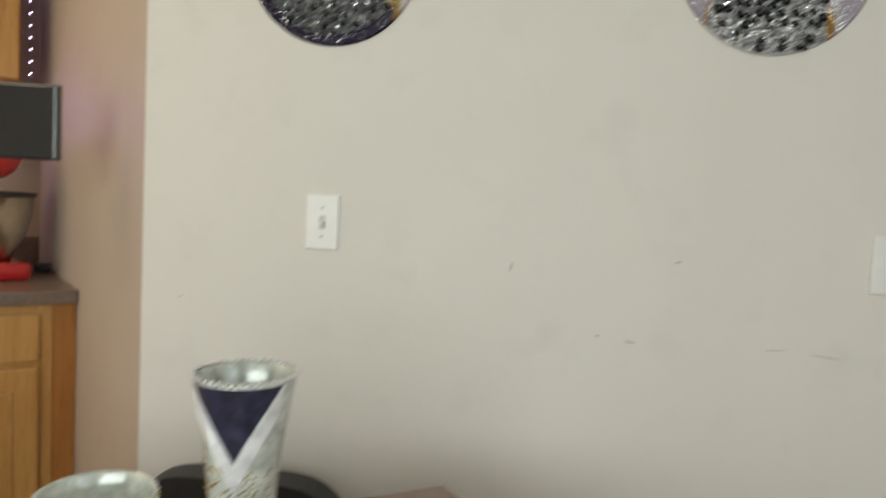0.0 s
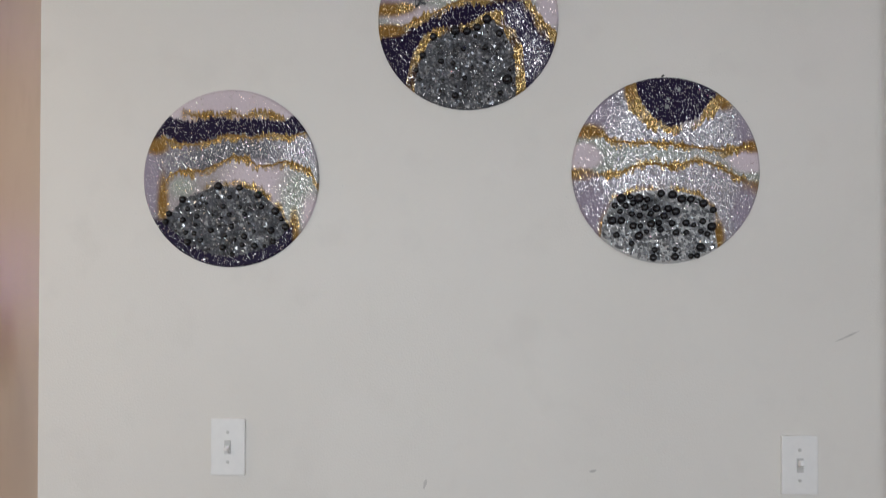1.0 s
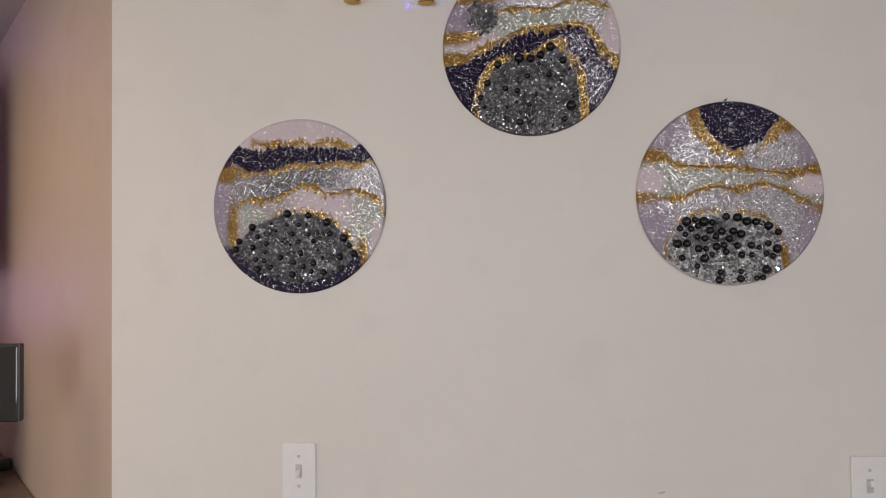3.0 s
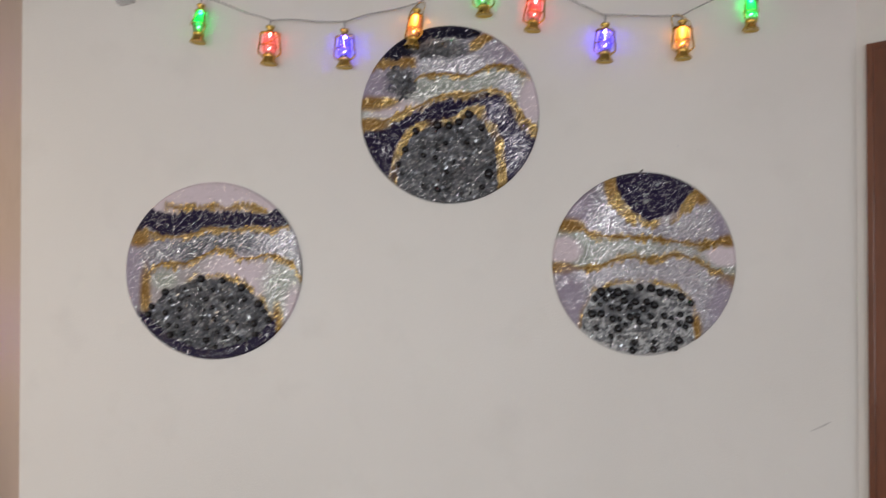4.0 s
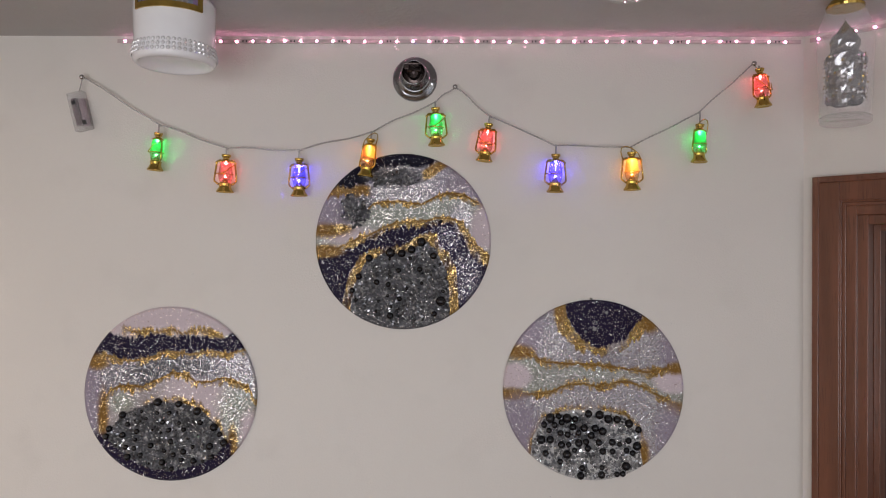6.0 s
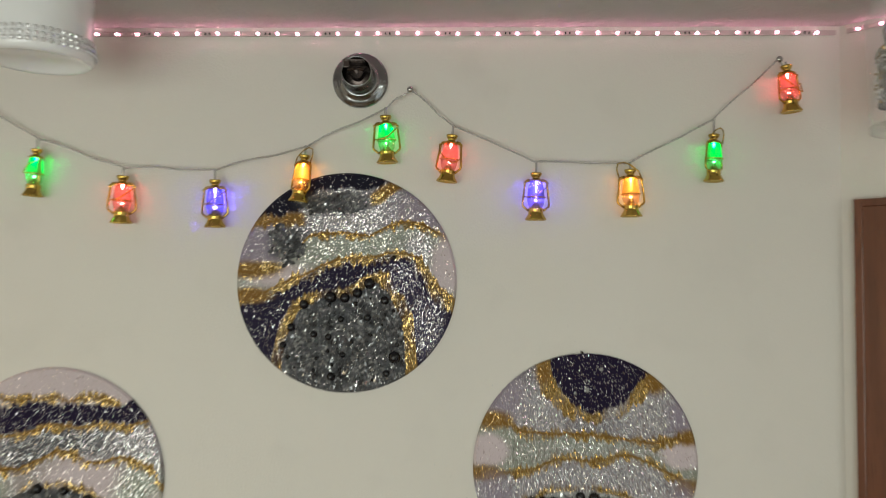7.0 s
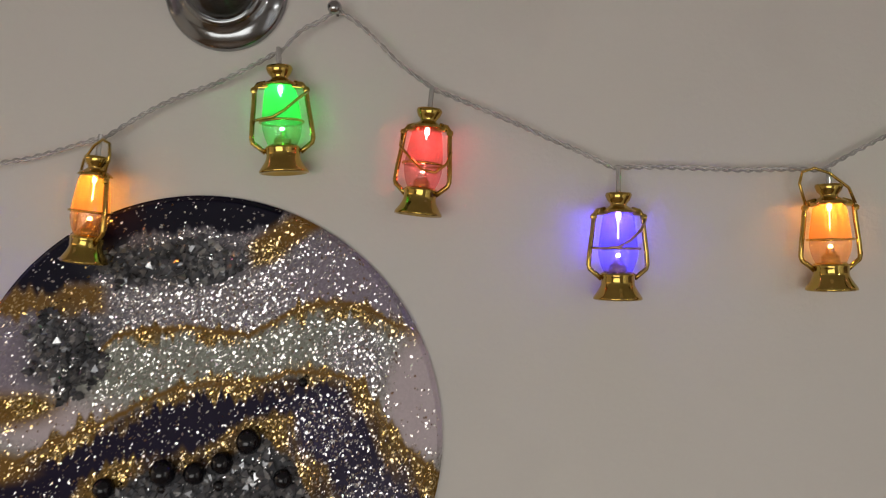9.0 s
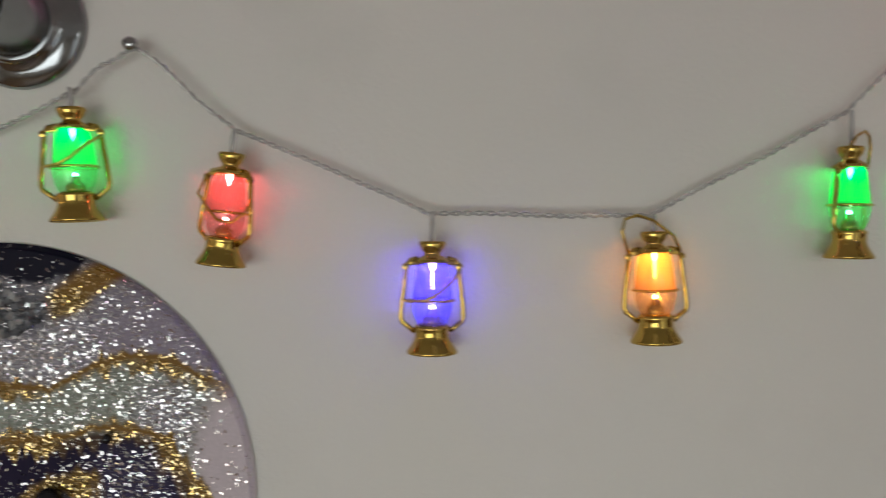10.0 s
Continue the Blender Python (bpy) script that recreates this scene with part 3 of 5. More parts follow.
def design_wide(c):
    """Dark cap with a gold fringe, two gold ripples, black bead mound."""
    c.blob(-0.42, 0.50, 0.32, 0.22, PALE_P, 0.6, 50)
    c.blob(0.58, 0.44, 0.32, 0.24, PALE_P, 0.6, 51)
    c.blob(-0.72, 0.62, 0.20, 0.20, LILAC_P, 0.6, 53)
    c.blob(0.86, 0.45, 0.14, 0.20, LILAC_P, 0.6, 54)
    halo = c.curve([-0.46, -0.425, -0.40, -0.28, -0.135, 0.08, 0.3, 0.47, 0.59, 0.70], [1.0, 0.85, 0.667, 0.52, 0.43, 0.395, 0.43, 0.53, 0.667, 0.82], 31, 0.014)
    c.above(halo, GOLD_P)
    c.blob(0.62, 0.74, 0.10, 0.10, OCHRE_P, 0.6, 52)
    c.blob(-0.37, 0.84, 0.07, 0.12, OCHRE_P, 0.6, 55)
    cap = c.curve([-0.34, -0.31, -0.28, -0.18, -0.06, 0.13, 0.3, 0.396, 0.517, 0.62, 0.66], [1.1, 0.95, 0.79, 0.617, 0.506, 0.48, 0.53, 0.654, 0.778, 0.84, 1.0], 32, 0.016)
    c.above(cap, NAVY_P)
    upper = [-1, -0.836, -0.667, -0.546, -0.28, -0.014, 0.275, 0.565, 0.855, 1], [0.42, 0.44, 0.37, 0.31, 0.296, 0.284, 0.247, 0.21, 0.247, 0.28]
    g1 = np.interp(c.x, *upper)
    c.below(g1 - 0.02, MINT_P)
    c.blob(-0.30, 0.13, 0.34, 0.10, (0.30, 0.31, 0.28, 1.5), 0.7, 56)
    c.blob(0.38, 0.13, 0.34, 0.07, (0.30, 0.30, 0.28, 1.5), 0.7, 57)
    c.blob(-0.88, 0.15, 0.20, 0.15, WHITE_P, 0.25, 34)
    c.blob(0.90, 0.10, 0.24, 0.13, WHITE_P, 0.25, 35)
    c.cord(*upper, 33, 0.035, 0.045)
    c.blob(-0.82, 0.42, 0.16, 0.08, OCHRE_P, 0.5, 58)
    c.blob(0.93, 0.25, 0.12, 0.07, OCHRE_P, 0.5, 59)
    lower = [-1, -0.81, -0.594, -0.45, -0.304, -0.11, 0.034, 0.18, 0.275, 0.42, 0.59, 0.758, 0.93, 1], [-0.02, -0.05, -0.05, -0.012, 0.062, 0.074, 0.037, 0.06, 0.10, 0.086, 0.012, -0.074, -0.173, -0.25]
    g2 = np.interp(c.x, *lower)
    c.below(g2 - 0.02, PALE_P)
    c.cord(*lower, 36, 0.04, 0.05)
    c.blob(-0.90, -0.05, 0.16, 0.07, OCHRE_P, 0.5, 77)
    c.blob(0.92, -0.20, 0.12, 0.08, OCHRE_P, 0.5, 78)
    c.blob(-0.82, -0.42, 0.20, 0.34, LILAC_P, 0.5, 37)
    c.blob(0.85, -0.46, 0.16, 0.28, LILAC_P, 0.5, 38)
    edge = c.curve([-0.68, -0.6, -0.23, 0.08, 0.37, 0.52, 0.58], [-0.6, -0.28, -0.16, -0.17, -0.23, -0.36, -0.6], 79)
    c.between(edge - 0.08, edge, GOLD_P, 0.08, -0.64, 0.56)
    c.blob(-0.64, -0.66, 0.07, 0.20, OCHRE_P, 0.5, 39)
    c.blob(0.55, -0.72, 0.07, 0.18, OCHRE_P, 0.5, 40)
    mound = c.curve([-0.70, -0.667, -0.56, -0.23, 0.08, 0.37, 0.49, 0.517, 0.56], [-0.8, -0.52, -0.32, -0.21, -0.22, -0.284, -0.42, -0.64, -0.9], 41, 0.004)
    c.below(mound, (0.46, 0.46, 0.45, 0.4))
    c.blob(-0.20, -0.44, 0.34, 0.15, (0.05, 0.05, 0.06, 0.4), 0.5, 43)


def tilted_flakes(radius, th, design, seed, count=22000):
    """Loose foil flakes, each a small tilted scale, strewn as densely as the painted band says."""
    r = np.random.RandomState(seed)
    rho, ang = np.sqrt(r.rand(count)) * 0.985, r.rand(count) * 2 * math.pi
    c = Canvas(rho * np.cos(ang), rho * np.sin(ang))
    design(c)
    keep = r.rand(count) < np.clip(c.c[:, 3] * 0.56 + 0.008, 0, 0.92)
    x, z, rgb = c.x[keep], c.z[keep], c.c[keep, :3]
    n = len(x)
    gold = np.clip((rgb[:, 0] - rgb[:, 2] - 0.04) / 0.07, 0, 1)[:, None]
    tint = (1 - gold) * (np.array([0.96, 0.95, 0.97]) - 0.16 * r.rand(n, 3) ** 3) + gold * np.array([1.0, 0.74, 0.27])
    nrm = np.column_stack([r.normal(0, 0.24, n), -np.ones(n), r.normal(0, 0.24, n)])
    nrm /= np.linalg.norm(nrm, axis=1)[:, None]
    spin = r.rand(n) * 2 * math.pi
    u = np.column_stack([np.cos(spin), np.zeros(n), np.sin(spin)])
    u -= nrm * np.sum(u * nrm, axis=1)[:, None]
    u /= np.linalg.norm(u, axis=1)[:, None]
    w = np.cross(nrm, u)
    size = (0.00034 + 0.0007 * r.rand(n) ** 2.5)[:, None]
    mid = np.column_stack([x * radius, -th - 0.0007 - 0.0004 * r.rand(n), z * radius])
    long = 1.0 + 0.9 * r.rand(n)[:, None]
    quad = np.stack([mid + size * long * u, mid + size * 0.8 * w, mid - size * long * u, mid - size * 0.8 * w], axis=1)
    me = bpy.data.meshes.new("flake_layer")
    me.from_pydata(quad.reshape(-1, 3).tolist(), [], np.arange(4 * n).reshape(-1, 4).tolist())
    at = me.attributes.new("band", "FLOAT_COLOR", "POINT")
    at.data.foreach_set("color", np.repeat(np.column_stack([tint, np.ones(n)]), 4, axis=0).astype(np.float32).ravel())
    me.materials.append(FLAKE)
    me.update()
    return me


def glitter_disc(cx, cz, radius, label, design, chips, beads, seed):
    th = 0.006
    d = empty("glitter_disc", pose(cx, 0, cz), label, "wall art", "round glitter wall art")
    rnd = random.Random(seed)
    # face: a fine grid cut to a circle
    rings = np.linspace(0, 1, 150) ** 0.85
    seg = 720
    xs, zs = [0.0], [0.0]
    faces = []
    for r in rings[1:]:
        ang = np.linspace(0, 2 * math.pi, seg, endpoint=False)
        xs.extend(r * np.cos(ang))
        zs.extend(r * np.sin(ang))
    nr = len(rings) - 1
    for i in range(seg):
        faces.append((0, 1 + i, 1 + (i + 1) % seg))
    for k in range(nr - 1):
        a, b = 1 + k * seg, 1 + (k + 1) * seg
        faces.extend((a + i, b + i, b + (i + 1) % seg, a + (i + 1) % seg) for i in range(seg))
    xs, zs = np.array(xs), np.array(zs)
    c = Canvas(xs, zs)
    design(c)
    rr = np.hypot(xs, zs)
    ys = -th + 0.0038 * soft_step(0.975, 1.0, rr)
    me = bpy.data.meshes.new("glitter_face")
    me.from_pydata(np.column_stack([xs * radius, ys, zs * radius]).tolist(), [], faces)
    at = me.attributes.new("band", "FLOAT_COLOR", "POINT")
    at.data.foreach_set("color", c.c.astype(np.float32).ravel())
    me.materials.append(GLITTER)
    me.update()
    face = new("glitter_face", me)
    face.parent = d
    flakes = new("flake_layer", tilted_flakes(radius, th, design, seed))
    flakes.parent = d
    tagged(flakes, "loose silver and gold glitter flakes", kind="stuff")
    part("backing", lathe([(0, 0), (radius * 0.980, 0), (radius * 0.988, 0.001), (radius * 0.988, th - 0.0042), (radius * 0.97, th - 0.0020), (0, th - 0.0015)], 96,
                          m=pose(0, 0, 0, 90, 0, 0)), RIM, d)
    # crystal chips: tilted little blocks joined as one crust
    bm = bmesh.new()
    bm2 = bmesh.new()
    made = 0
    while made < chips["count"]:
        x, z = rnd.uniform(-1, 1), rnd.uniform(-1, 1)
        if not chips["where"](x, z) or math.hypot(x, z) > 0.97:
            continue
        made += 1
        s = rnd.uniform(0.0016, 0.0046)
        m = pose(x * radius, -th - s * 0.3, z * radius, rnd.uniform(0, 360), rnd.uniform(0, 360), rnd.uniform(0, 360))
        target = bm if rnd.random() < chips["grey"] else bm2
        pts = [(1, 0, 0), (-1, 0, 0), (0, 1, 0), (0, -1, 0), (0, 0, 1.2), (0, 0, -1.2)]
        vs = [target.verts.new(m @ (Vector(p) * s * rnd.uniform(0.7, 1.25))) for p in pts]
        for f in ((0, 2, 4), (2, 1, 4), (1, 3, 4), (3, 0, 4), (2, 0, 5), (1, 2, 5), (3, 1, 5), (0, 3, 5)):
            target.faces.new([vs[i] for i in f])
    tagged(part("crystal_crust", bm, CRYSTAL, d, "crust of grey crystal chips"), kind="stuff")
    tagged(part("clear_crystal", bm2, CLEARCHIP, d, "clear crystal chips"), kind="stuff")
    # loose sparkling stones on the rim
    ball = lathe([(0, -1), (0.5, -0.866), (0.866, -0.5), (1, 0), (0.866, 0.5), (0.5, 0.866), (0, 1)], 12)
    first = part("bead", ball, BLACKBEAD, d, "glossy black bead", smooth=True)
    spots = beads(rnd)
    for i, (x, z, s) in enumerate(spots):
        b = first if i == 0 else new("bead", first.data)
        if i:
            b.parent = d
        b.matrix_basis = Matrix.LocRotScale((x * radius, -th - s * 0.55, z * radius), None, (s, s, s))
    return d


def scatter(rnd, count, where, lo, hi, gap=0.05):
    out = []
    tries = 0
    while len(out) < count and tries < 9000:
        tries += 1
        x, z = rnd.uniform(-1, 1), rnd.uniform(-1, 1)
        if where(x, z) and math.hypot(x, z) < 0.96 and all(math.hypot(x - a, z - b) > gap for a, b, _ in out):
            out.append((x, z, rnd.uniform(lo, hi)))
    return out


def mound_low(x, z):
    return z < np.interp(x, [-0.80, -0.745, -0.55, -0.2, 0.1, 0.37, 0.57, 0.67, 0.72], [-0.9, -0.50, -0.26, -0.11, -0.11, -0.21, -0.40, -0.60, -0.9]) and math.hypot(x, z) < 0.87


def clear_of(spots, gap):
    """Scattered beads that keep off those already set."""
    return lambda x, z: all(math.hypot(x - a, z - b) > gap for a, b, _ in spots)


def beads_low(rnd):
    rim = [(-0.13, -0.09, 0.0086), (0.11, -0.11, 0.0072), (0.324, -0.19, 0.0084), (0.517, -0.372, 0.0084), (0.63, -0.55, 0.0078), (-0.535, -0.24, 0.0078),
           (-0.69, -0.40, 0.0070), (-0.73, -0.49, 0.0068), (-0.478, -0.72, 0.0074), (0.468, -0.59, 0.0074), (0.58, -0.456, 0.0056), (0.166, -0.655, 0.0066),
           (0.02, -0.54, 0.0062), (-0.08, -0.78, 0.0068), (0.28, -0.76, 0.0066), (0.356, -0.32, 0.0056), (-0.374, -0.43, 0.0056), (-0.213, -0.59, 0.0060),
           (-0.33, -0.70, 0.0060), (-0.535, -0.47, 0.0066)]
    free = clear_of(rim, 0.09)
    return rim + scatter(rnd, 26, lambda x, z: mound_low(x, z) and free(x, z), 0.0028, 0.0056, 0.09)


def mound_high(x, z):
    top = np.interp(x, [-0.62, -0.59, -0.56, -0.43, -0.21, -0.01, 0.136, 0.247, 0.383, 0.48, 0.52, 0.54], [-1.2, -0.75, -0.53, -0.25, -0.13, -0.15, -0.07, 0.017, -0.106, -0.30, -0.526, -1.2])
    return z < top - 0.01


def beads_high(rnd):
    rim = [(0.21, -0.007, 0.0096), (0.10, -0.094, 0.0084), (-0.012, -0.136, 0.0084), (-0.14, -0.13, 0.0098), (-0.383, -0.193, 0.0080), (-0.50, -0.40, 0.0070),
           (-0.575, -0.56, 0.0056), (-0.296, -0.464, 0.0062), (-0.165, -0.49, 0.0058), (0.346, -0.163, 0.0074), (0.19, -0.316, 0.0060), (0.432, -0.674, 0.0104),
           (-0.14, -0.847, 0.0072), (-0.05, -0.33, 0.0054), (-0.037, -0.65, 0.0054), (0.36, -0.82, 0.0058), (0.43, 0.227, 0.0036), (-0.15, -0.20, 0.0040)]
    free = clear_of(rim, 0.10)
    return rim + scatter(rnd, 16, lambda x, z: mound_high(x, z) and free(x, z), 0.0024, 0.0044, 0.11)


def mound_wide(x, z):
    return z < np.interp(x, [-0.70, -0.667, -0.56, -0.23, 0.08, 0.37, 0.49, 0.517, 0.56], [-1.2, -0.54, -0.34, -0.23, -0.24, -0.30, -0.44, -0.66, -1.2]) and z > -0.98


def beads_wide(rnd):
    """A row over the top of the mound, a dense dark heap under it, a loose row at the foot."""
    rim = [(-0.478, -0.304, 0.0098), (-0.384, -0.284, 0.0064), (-0.292, -0.304, 0.0098), (-0.056, -0.254, 0.0080), (0.063, -0.264, 0.0090), (0.159, -0.309, 0.0090),
           (0.258, -0.314, 0.0080), (0.389, -0.358, 0.0088), (0.493, -0.427, 0.0072), (0.476, -0.605, 0.0092), (0.432, -0.684, 0.0064), (-0.546, -0.378, 0.0070),
           (-0.577, -0.543, 0.0092), (-0.527, -0.696, 0.0070), (-0.367, -0.785, 0.0062), (-0.292, -0.704, 0.0090), (-0.123, -0.852, 0.0064), (-0.14, -0.938, 0.0080),
           (0.089, -0.926, 0.0080), (0.094, -0.847, 0.0058), (0.259, -0.919, 0.0060), (0.36, -0.827, 0.0092), (0.324, -0.914, 0.0062), (0.10, -0.444, 0.0086)]
    free = clear_of(rim, 0.07)
    heap = lambda x, z: ((x + 0.26) / 0.30) ** 2 + ((z + 0.46) / 0.15) ** 2 < 1 and free(x, z)
    belt = lambda x, z: abs(z + 0.61) < 0.07 and abs(x - 0.02) < 0.42 and free(x, z)
    out = rim + scatter(rnd, 26, heap, 0.0056, 0.0086, 0.075)
    free2 = clear_of(out, 0.07)
    return out + scatter(rnd, 16, lambda x, z: belt(x, z) and free2(x, z), 0.0050, 0.0082, 0.08)


glitter_disc(-0.4285, 1.7135, 0.180, "round resin art with dark band, gold ripples, grey crystals", design_low,
             dict(count=1700, where=mound_low, grey=0.72), beads_low, 3)
patches = lambda x, z: mound_high(x, z) or ((x + 0.10) / 0.31) ** 2 + ((z - 0.72) / 0.10) ** 2 < 0.85 + 0.3 * math.sin(13 * x + 9 * z) + 0.3 * math.sin(41 * z - 23 * x) or ((x + 0.54) / 0.18) ** 2 + ((z - 0.34) / 0.18) ** 2 < 0.75 + 0.35 * math.sin(13 * x + 7 * z) + 0.35 * math.sin(31 * z - 27 * x)
glitter_disc(0.051, 2.0305, 0.181, "round resin art with dark arch over grey crystals", design_high,
             dict(count=2400, where=patches, grey=0.75), beads_high, 5)
glitter_disc(0.4425, 1.7275, 0.185, "round resin art with navy cap and black bead mound", design_wide,
             dict(count=1300, where=mound_wide, grey=0.25), beads_wide, 9)
caps = [o for o in scene.objects if o.name.startswith("glitter_disc")]
for x, z, h, a in ((0.01, 0.68, 0.0040, 8), (0.14, 0.86, 0.0030, 30), (-0.09, 0.65, 0.0026, 15)):
    part("square_gem", boxed(-h, h, -0.0030, 0.0, -h, h, pose(x * 0.185, -0.0055, z * 0.185, 0, a, 0), h * 0.3), CLEARCHIP, caps[-1], "clear square gem")
srnd = random.Random(12)
bm = bmesh.new()
for i in range(22):
    k = srnd.choice(((-0.4285, 1.7135), (0.4425, 1.7275), (0.4425, 1.7275)))
    ang, rad = srnd.uniform(0, 6.283), 0.19 + abs(srnd.gauss(0, 0.045))
    box(bm, -0.0007, 0.0007, -0.0006, 0.0004, -0.0005, 0.0005, pose(k[0] + rad * math.cos(ang), 0, k[1] + rad * math.sin(ang), 0, srnd.uniform(0, 180), 0))
tagged(obj("stray_glitter", bm, RHINESTONE), "stray glitter specks stuck to the cream wall", "glitter", kind="stuff")
nl = empty("nail", pose(0.437, 0, 1.915), "small dark nail above the round art", "nail", "nails in the wall")
part("shank", lathe([(0, 0), (0.0018, 0), (0.0018, 0.012), (0, 0.013)], 10, m=pose(0, 0.001, 0, 90, 0, 0)), DARKMETAL, nl)

# ---- lantern string ----
NAIL_L, NAIL_M, NAIL_R = (-0.611, 2.365), (0.1565, 2.3465), (0.763, 2.395)
HOOKS = [(-0.449, 2.266), (-0.310, 2.219), (-0.161, 2.216), (-0.013, 2.254), (0.116, 2.316), (0.227, 2.287), (0.362, 2.227), (0.515, 2.224), (0.653, 2.295)]
HY = -0.014


def string_wire():
    stops = [NAIL_L] + HOOKS[:5] + [NAIL_M] + HOOKS[5:] + [NAIL_R]
    w = empty("light_string_wire", pose(0, 0, 0), "thin clear twisted wire strung between wall nails", "wire")
    for phase in (0.0, math.pi):
        pts = []
        for (xa, za), (xb, zb) in zip(stops, stops[1:]):
            length = math.hypot(xb - xa, zb - za)
            k = max(10, int(length / 0.0022))
            for i in range(k):
                t = i / k
                sag = -0.0022 * math.sin(math.pi * min(1.0, t * 1.6)) - 0.0010 * math.sin(7 * t + 40 * xa)
                ph = phase + (len(pts)) * 0.86
                pts.append((xa + (xb - xa) * t, HY + 0.0012 * math.cos(ph), za + (zb - za) * t - sag + 0.0012 * math.sin(ph)))
        pts.append((stops[-1][0], HY, stops[-1][1]))
        part("strand", tube(pts, 0.00085, 6), WIRE, w, smooth=True)
    part("lead", tube([(NAIL_L[0], HY, NAIL_L[1]), (NAIL_L[0] - 0.003, HY, NAIL_L[1] - 0.014), (NAIL_L[0] - 0.006, HY - 0.002, NAIL_L[1] - 0.030)], 0.0012, 6), WIRE, w)
    part("lead", tube([(NAIL_R[0], HY, NAIL_R[1]), (NAIL_R[0] + 0.006, HY, NAIL_R[1] - 0.008), (NAIL_R[0] + 0.008, HY - 0.002, NAIL_R[1] - 0.026)], 0.0012, 6), WIRE, w)
    return w


string_wire()
for x, z in (NAIL_L, NAIL_M, NAIL_R):
    nl = empty("nail", pose(x, 0, z), "small round metal nail holding the wire", "nail", "nails in the wall")
    part("shank", lathe([(0, 0), (0.0012, 0), (0.0012, 0.015), (0, 0.0151)], 10, m=pose(0, 0.001, 0, 90, 0, 0)), DARKMETAL, nl)
    part("head", lathe([(0, 0), (0.0034, 0.0005), (0.0053, 0.0028), (0.0050, 0.0052), (0.0030, 0.0072), (0, 0.0078)], 18, m=pose(0, -0.0138, 0, 90, 0, 0)), CHROME, nl, smooth=True)


def lantern(x, z, tint, lean, turn, bail, label, lift=0.0):
    """A little storm lantern hanging from its wire sleeve at (x, z)."""
    ob = empty("string_lantern", pose(x, HY - 0.006, z, 0, lean, 0) @ pose(0, 0, 0, 0, 0, turn), label, "lantern", "lanterns on the light string")
    part("sleeve", lathe([(0, 0.001 - lift), (0.0016, 0.001 - lift), (0.0019, -0.004 - lift), (0.0019, -0.018), (0, -0.018)], 10), WIRE, ob)
    part("cap", lathe([(0, -0.0145), (0.0088, -0.0148), (0.0094, -0.0165), (0.0080, -0.0200), (0.0058, -0.0225), (0.0060, -0.0240), (0.0105, -0.0265), (0.0128, -0.0285), (0.0120, -0.0292), (0, -0.0290)], 24), GOLD, ob, smooth=True)
    part("globe", lathe([(0.0085, -0.0288), (0.0108, -0.0320), (0.0122, -0.0400), (0.0134, -0.0500), (0.0138, -0.0545)], 28), GLOBE[tint], ob, "%s lit plastic globe" % tint, smooth=True)
    part("lower_globe", lathe([(0.0138, -0.0547), (0.0136, -0.0600), (0.0122, -0.0660), (0.0098, -0.0715)], 28), LOWER[tint], ob, "clear %s tinted globe foot" % tint, smooth=True)
    low = -0.047 if tint in ("blue", "orange") else -0.0365
    part("bulb", lathe([(0, -0.0288), (0.0016, -0.0292), (0.0018, -0.0318), (0.0010, -0.0338), (0.0003, -0.0345), (0.0003, low), (0, low - 0.0002)], 12), BULB[tint], ob, "%s light" % tint)
    part("wick", lathe([(0, -0.0580), (0.0012, -0.0583), (0.0015, -0.0602), (0, -0.0606)], 10), BULB[tint], ob)
    part("burner", lathe([(0, -0.0600), (0.0026, -0.0605), (0.0034, -0.0640), (0.0060, -0.0665), (0.0064, -0.0730), (0, -0.0732)], 18), GOLD, ob, smooth=True)
    part("base", lathe([(0, -0.0705), (0.0100, -0.0708), (0.0120, -0.0722), (0.0123, -0.0735), (0.0118, -0.0745), (0.0117, -0.0790), (0.0121, -0.0806), (0.0132, -0.0830), (0.0150, -0.0858), (0.0166, -0.0882), (0.0172, -0.0892), (0.0172, -0.0904), (0.0162, -0.0909), (0.0148, -0.0895), (0, -0.0880)], 40), GOLD, ob, smooth=True)
    for s in (-1, 1):
        pts = [(s * 0.0095, 0, -0.0262), (s * 0.0150, 0, -0.0275), (s * 0.0176, 0, -0.0310), (s * 0.0186, 0, -0.0420), (s * 0.0204, 0, -0.0560), (s * 0.0212, 0, -0.0660),
               (s * 0.0204, 0, -0.0690), (s * 0.0160, 0, -0.0725), (s * 0.0120, 0, -0.0760)]
        part("side_bar", tube(pts, 0.0018, 7), GOLD, ob, smooth=True)
        part("shoulder", boxed(min(s * 0.0085, s * 0.0178), max(s * 0.0085, s * 0.0178), -0.0034, 0.0034, -0.0296, -0.0262, pose(0, 0, 0, 0, s * 5, 0), 0.0008), GOLD, ob)
        part("rivet", lathe([(0, 0), (0.0026, 0), (0.0022, 0.0016), (0, 0.0020)], 10, m=pose(s * 0.0180, -0.0008, -0.0318, 90, 0, 0)), GOLD, ob)
    ring = [(0.0150 * math.cos(a), 0.0150 * math.sin(a), -0.0545) for a in [2 * math.pi * i / 28 for i in range(28)]]
    part("guard_ring", tube(ring, 0.0010, 6, closed=True), GOLD, ob, smooth=True)
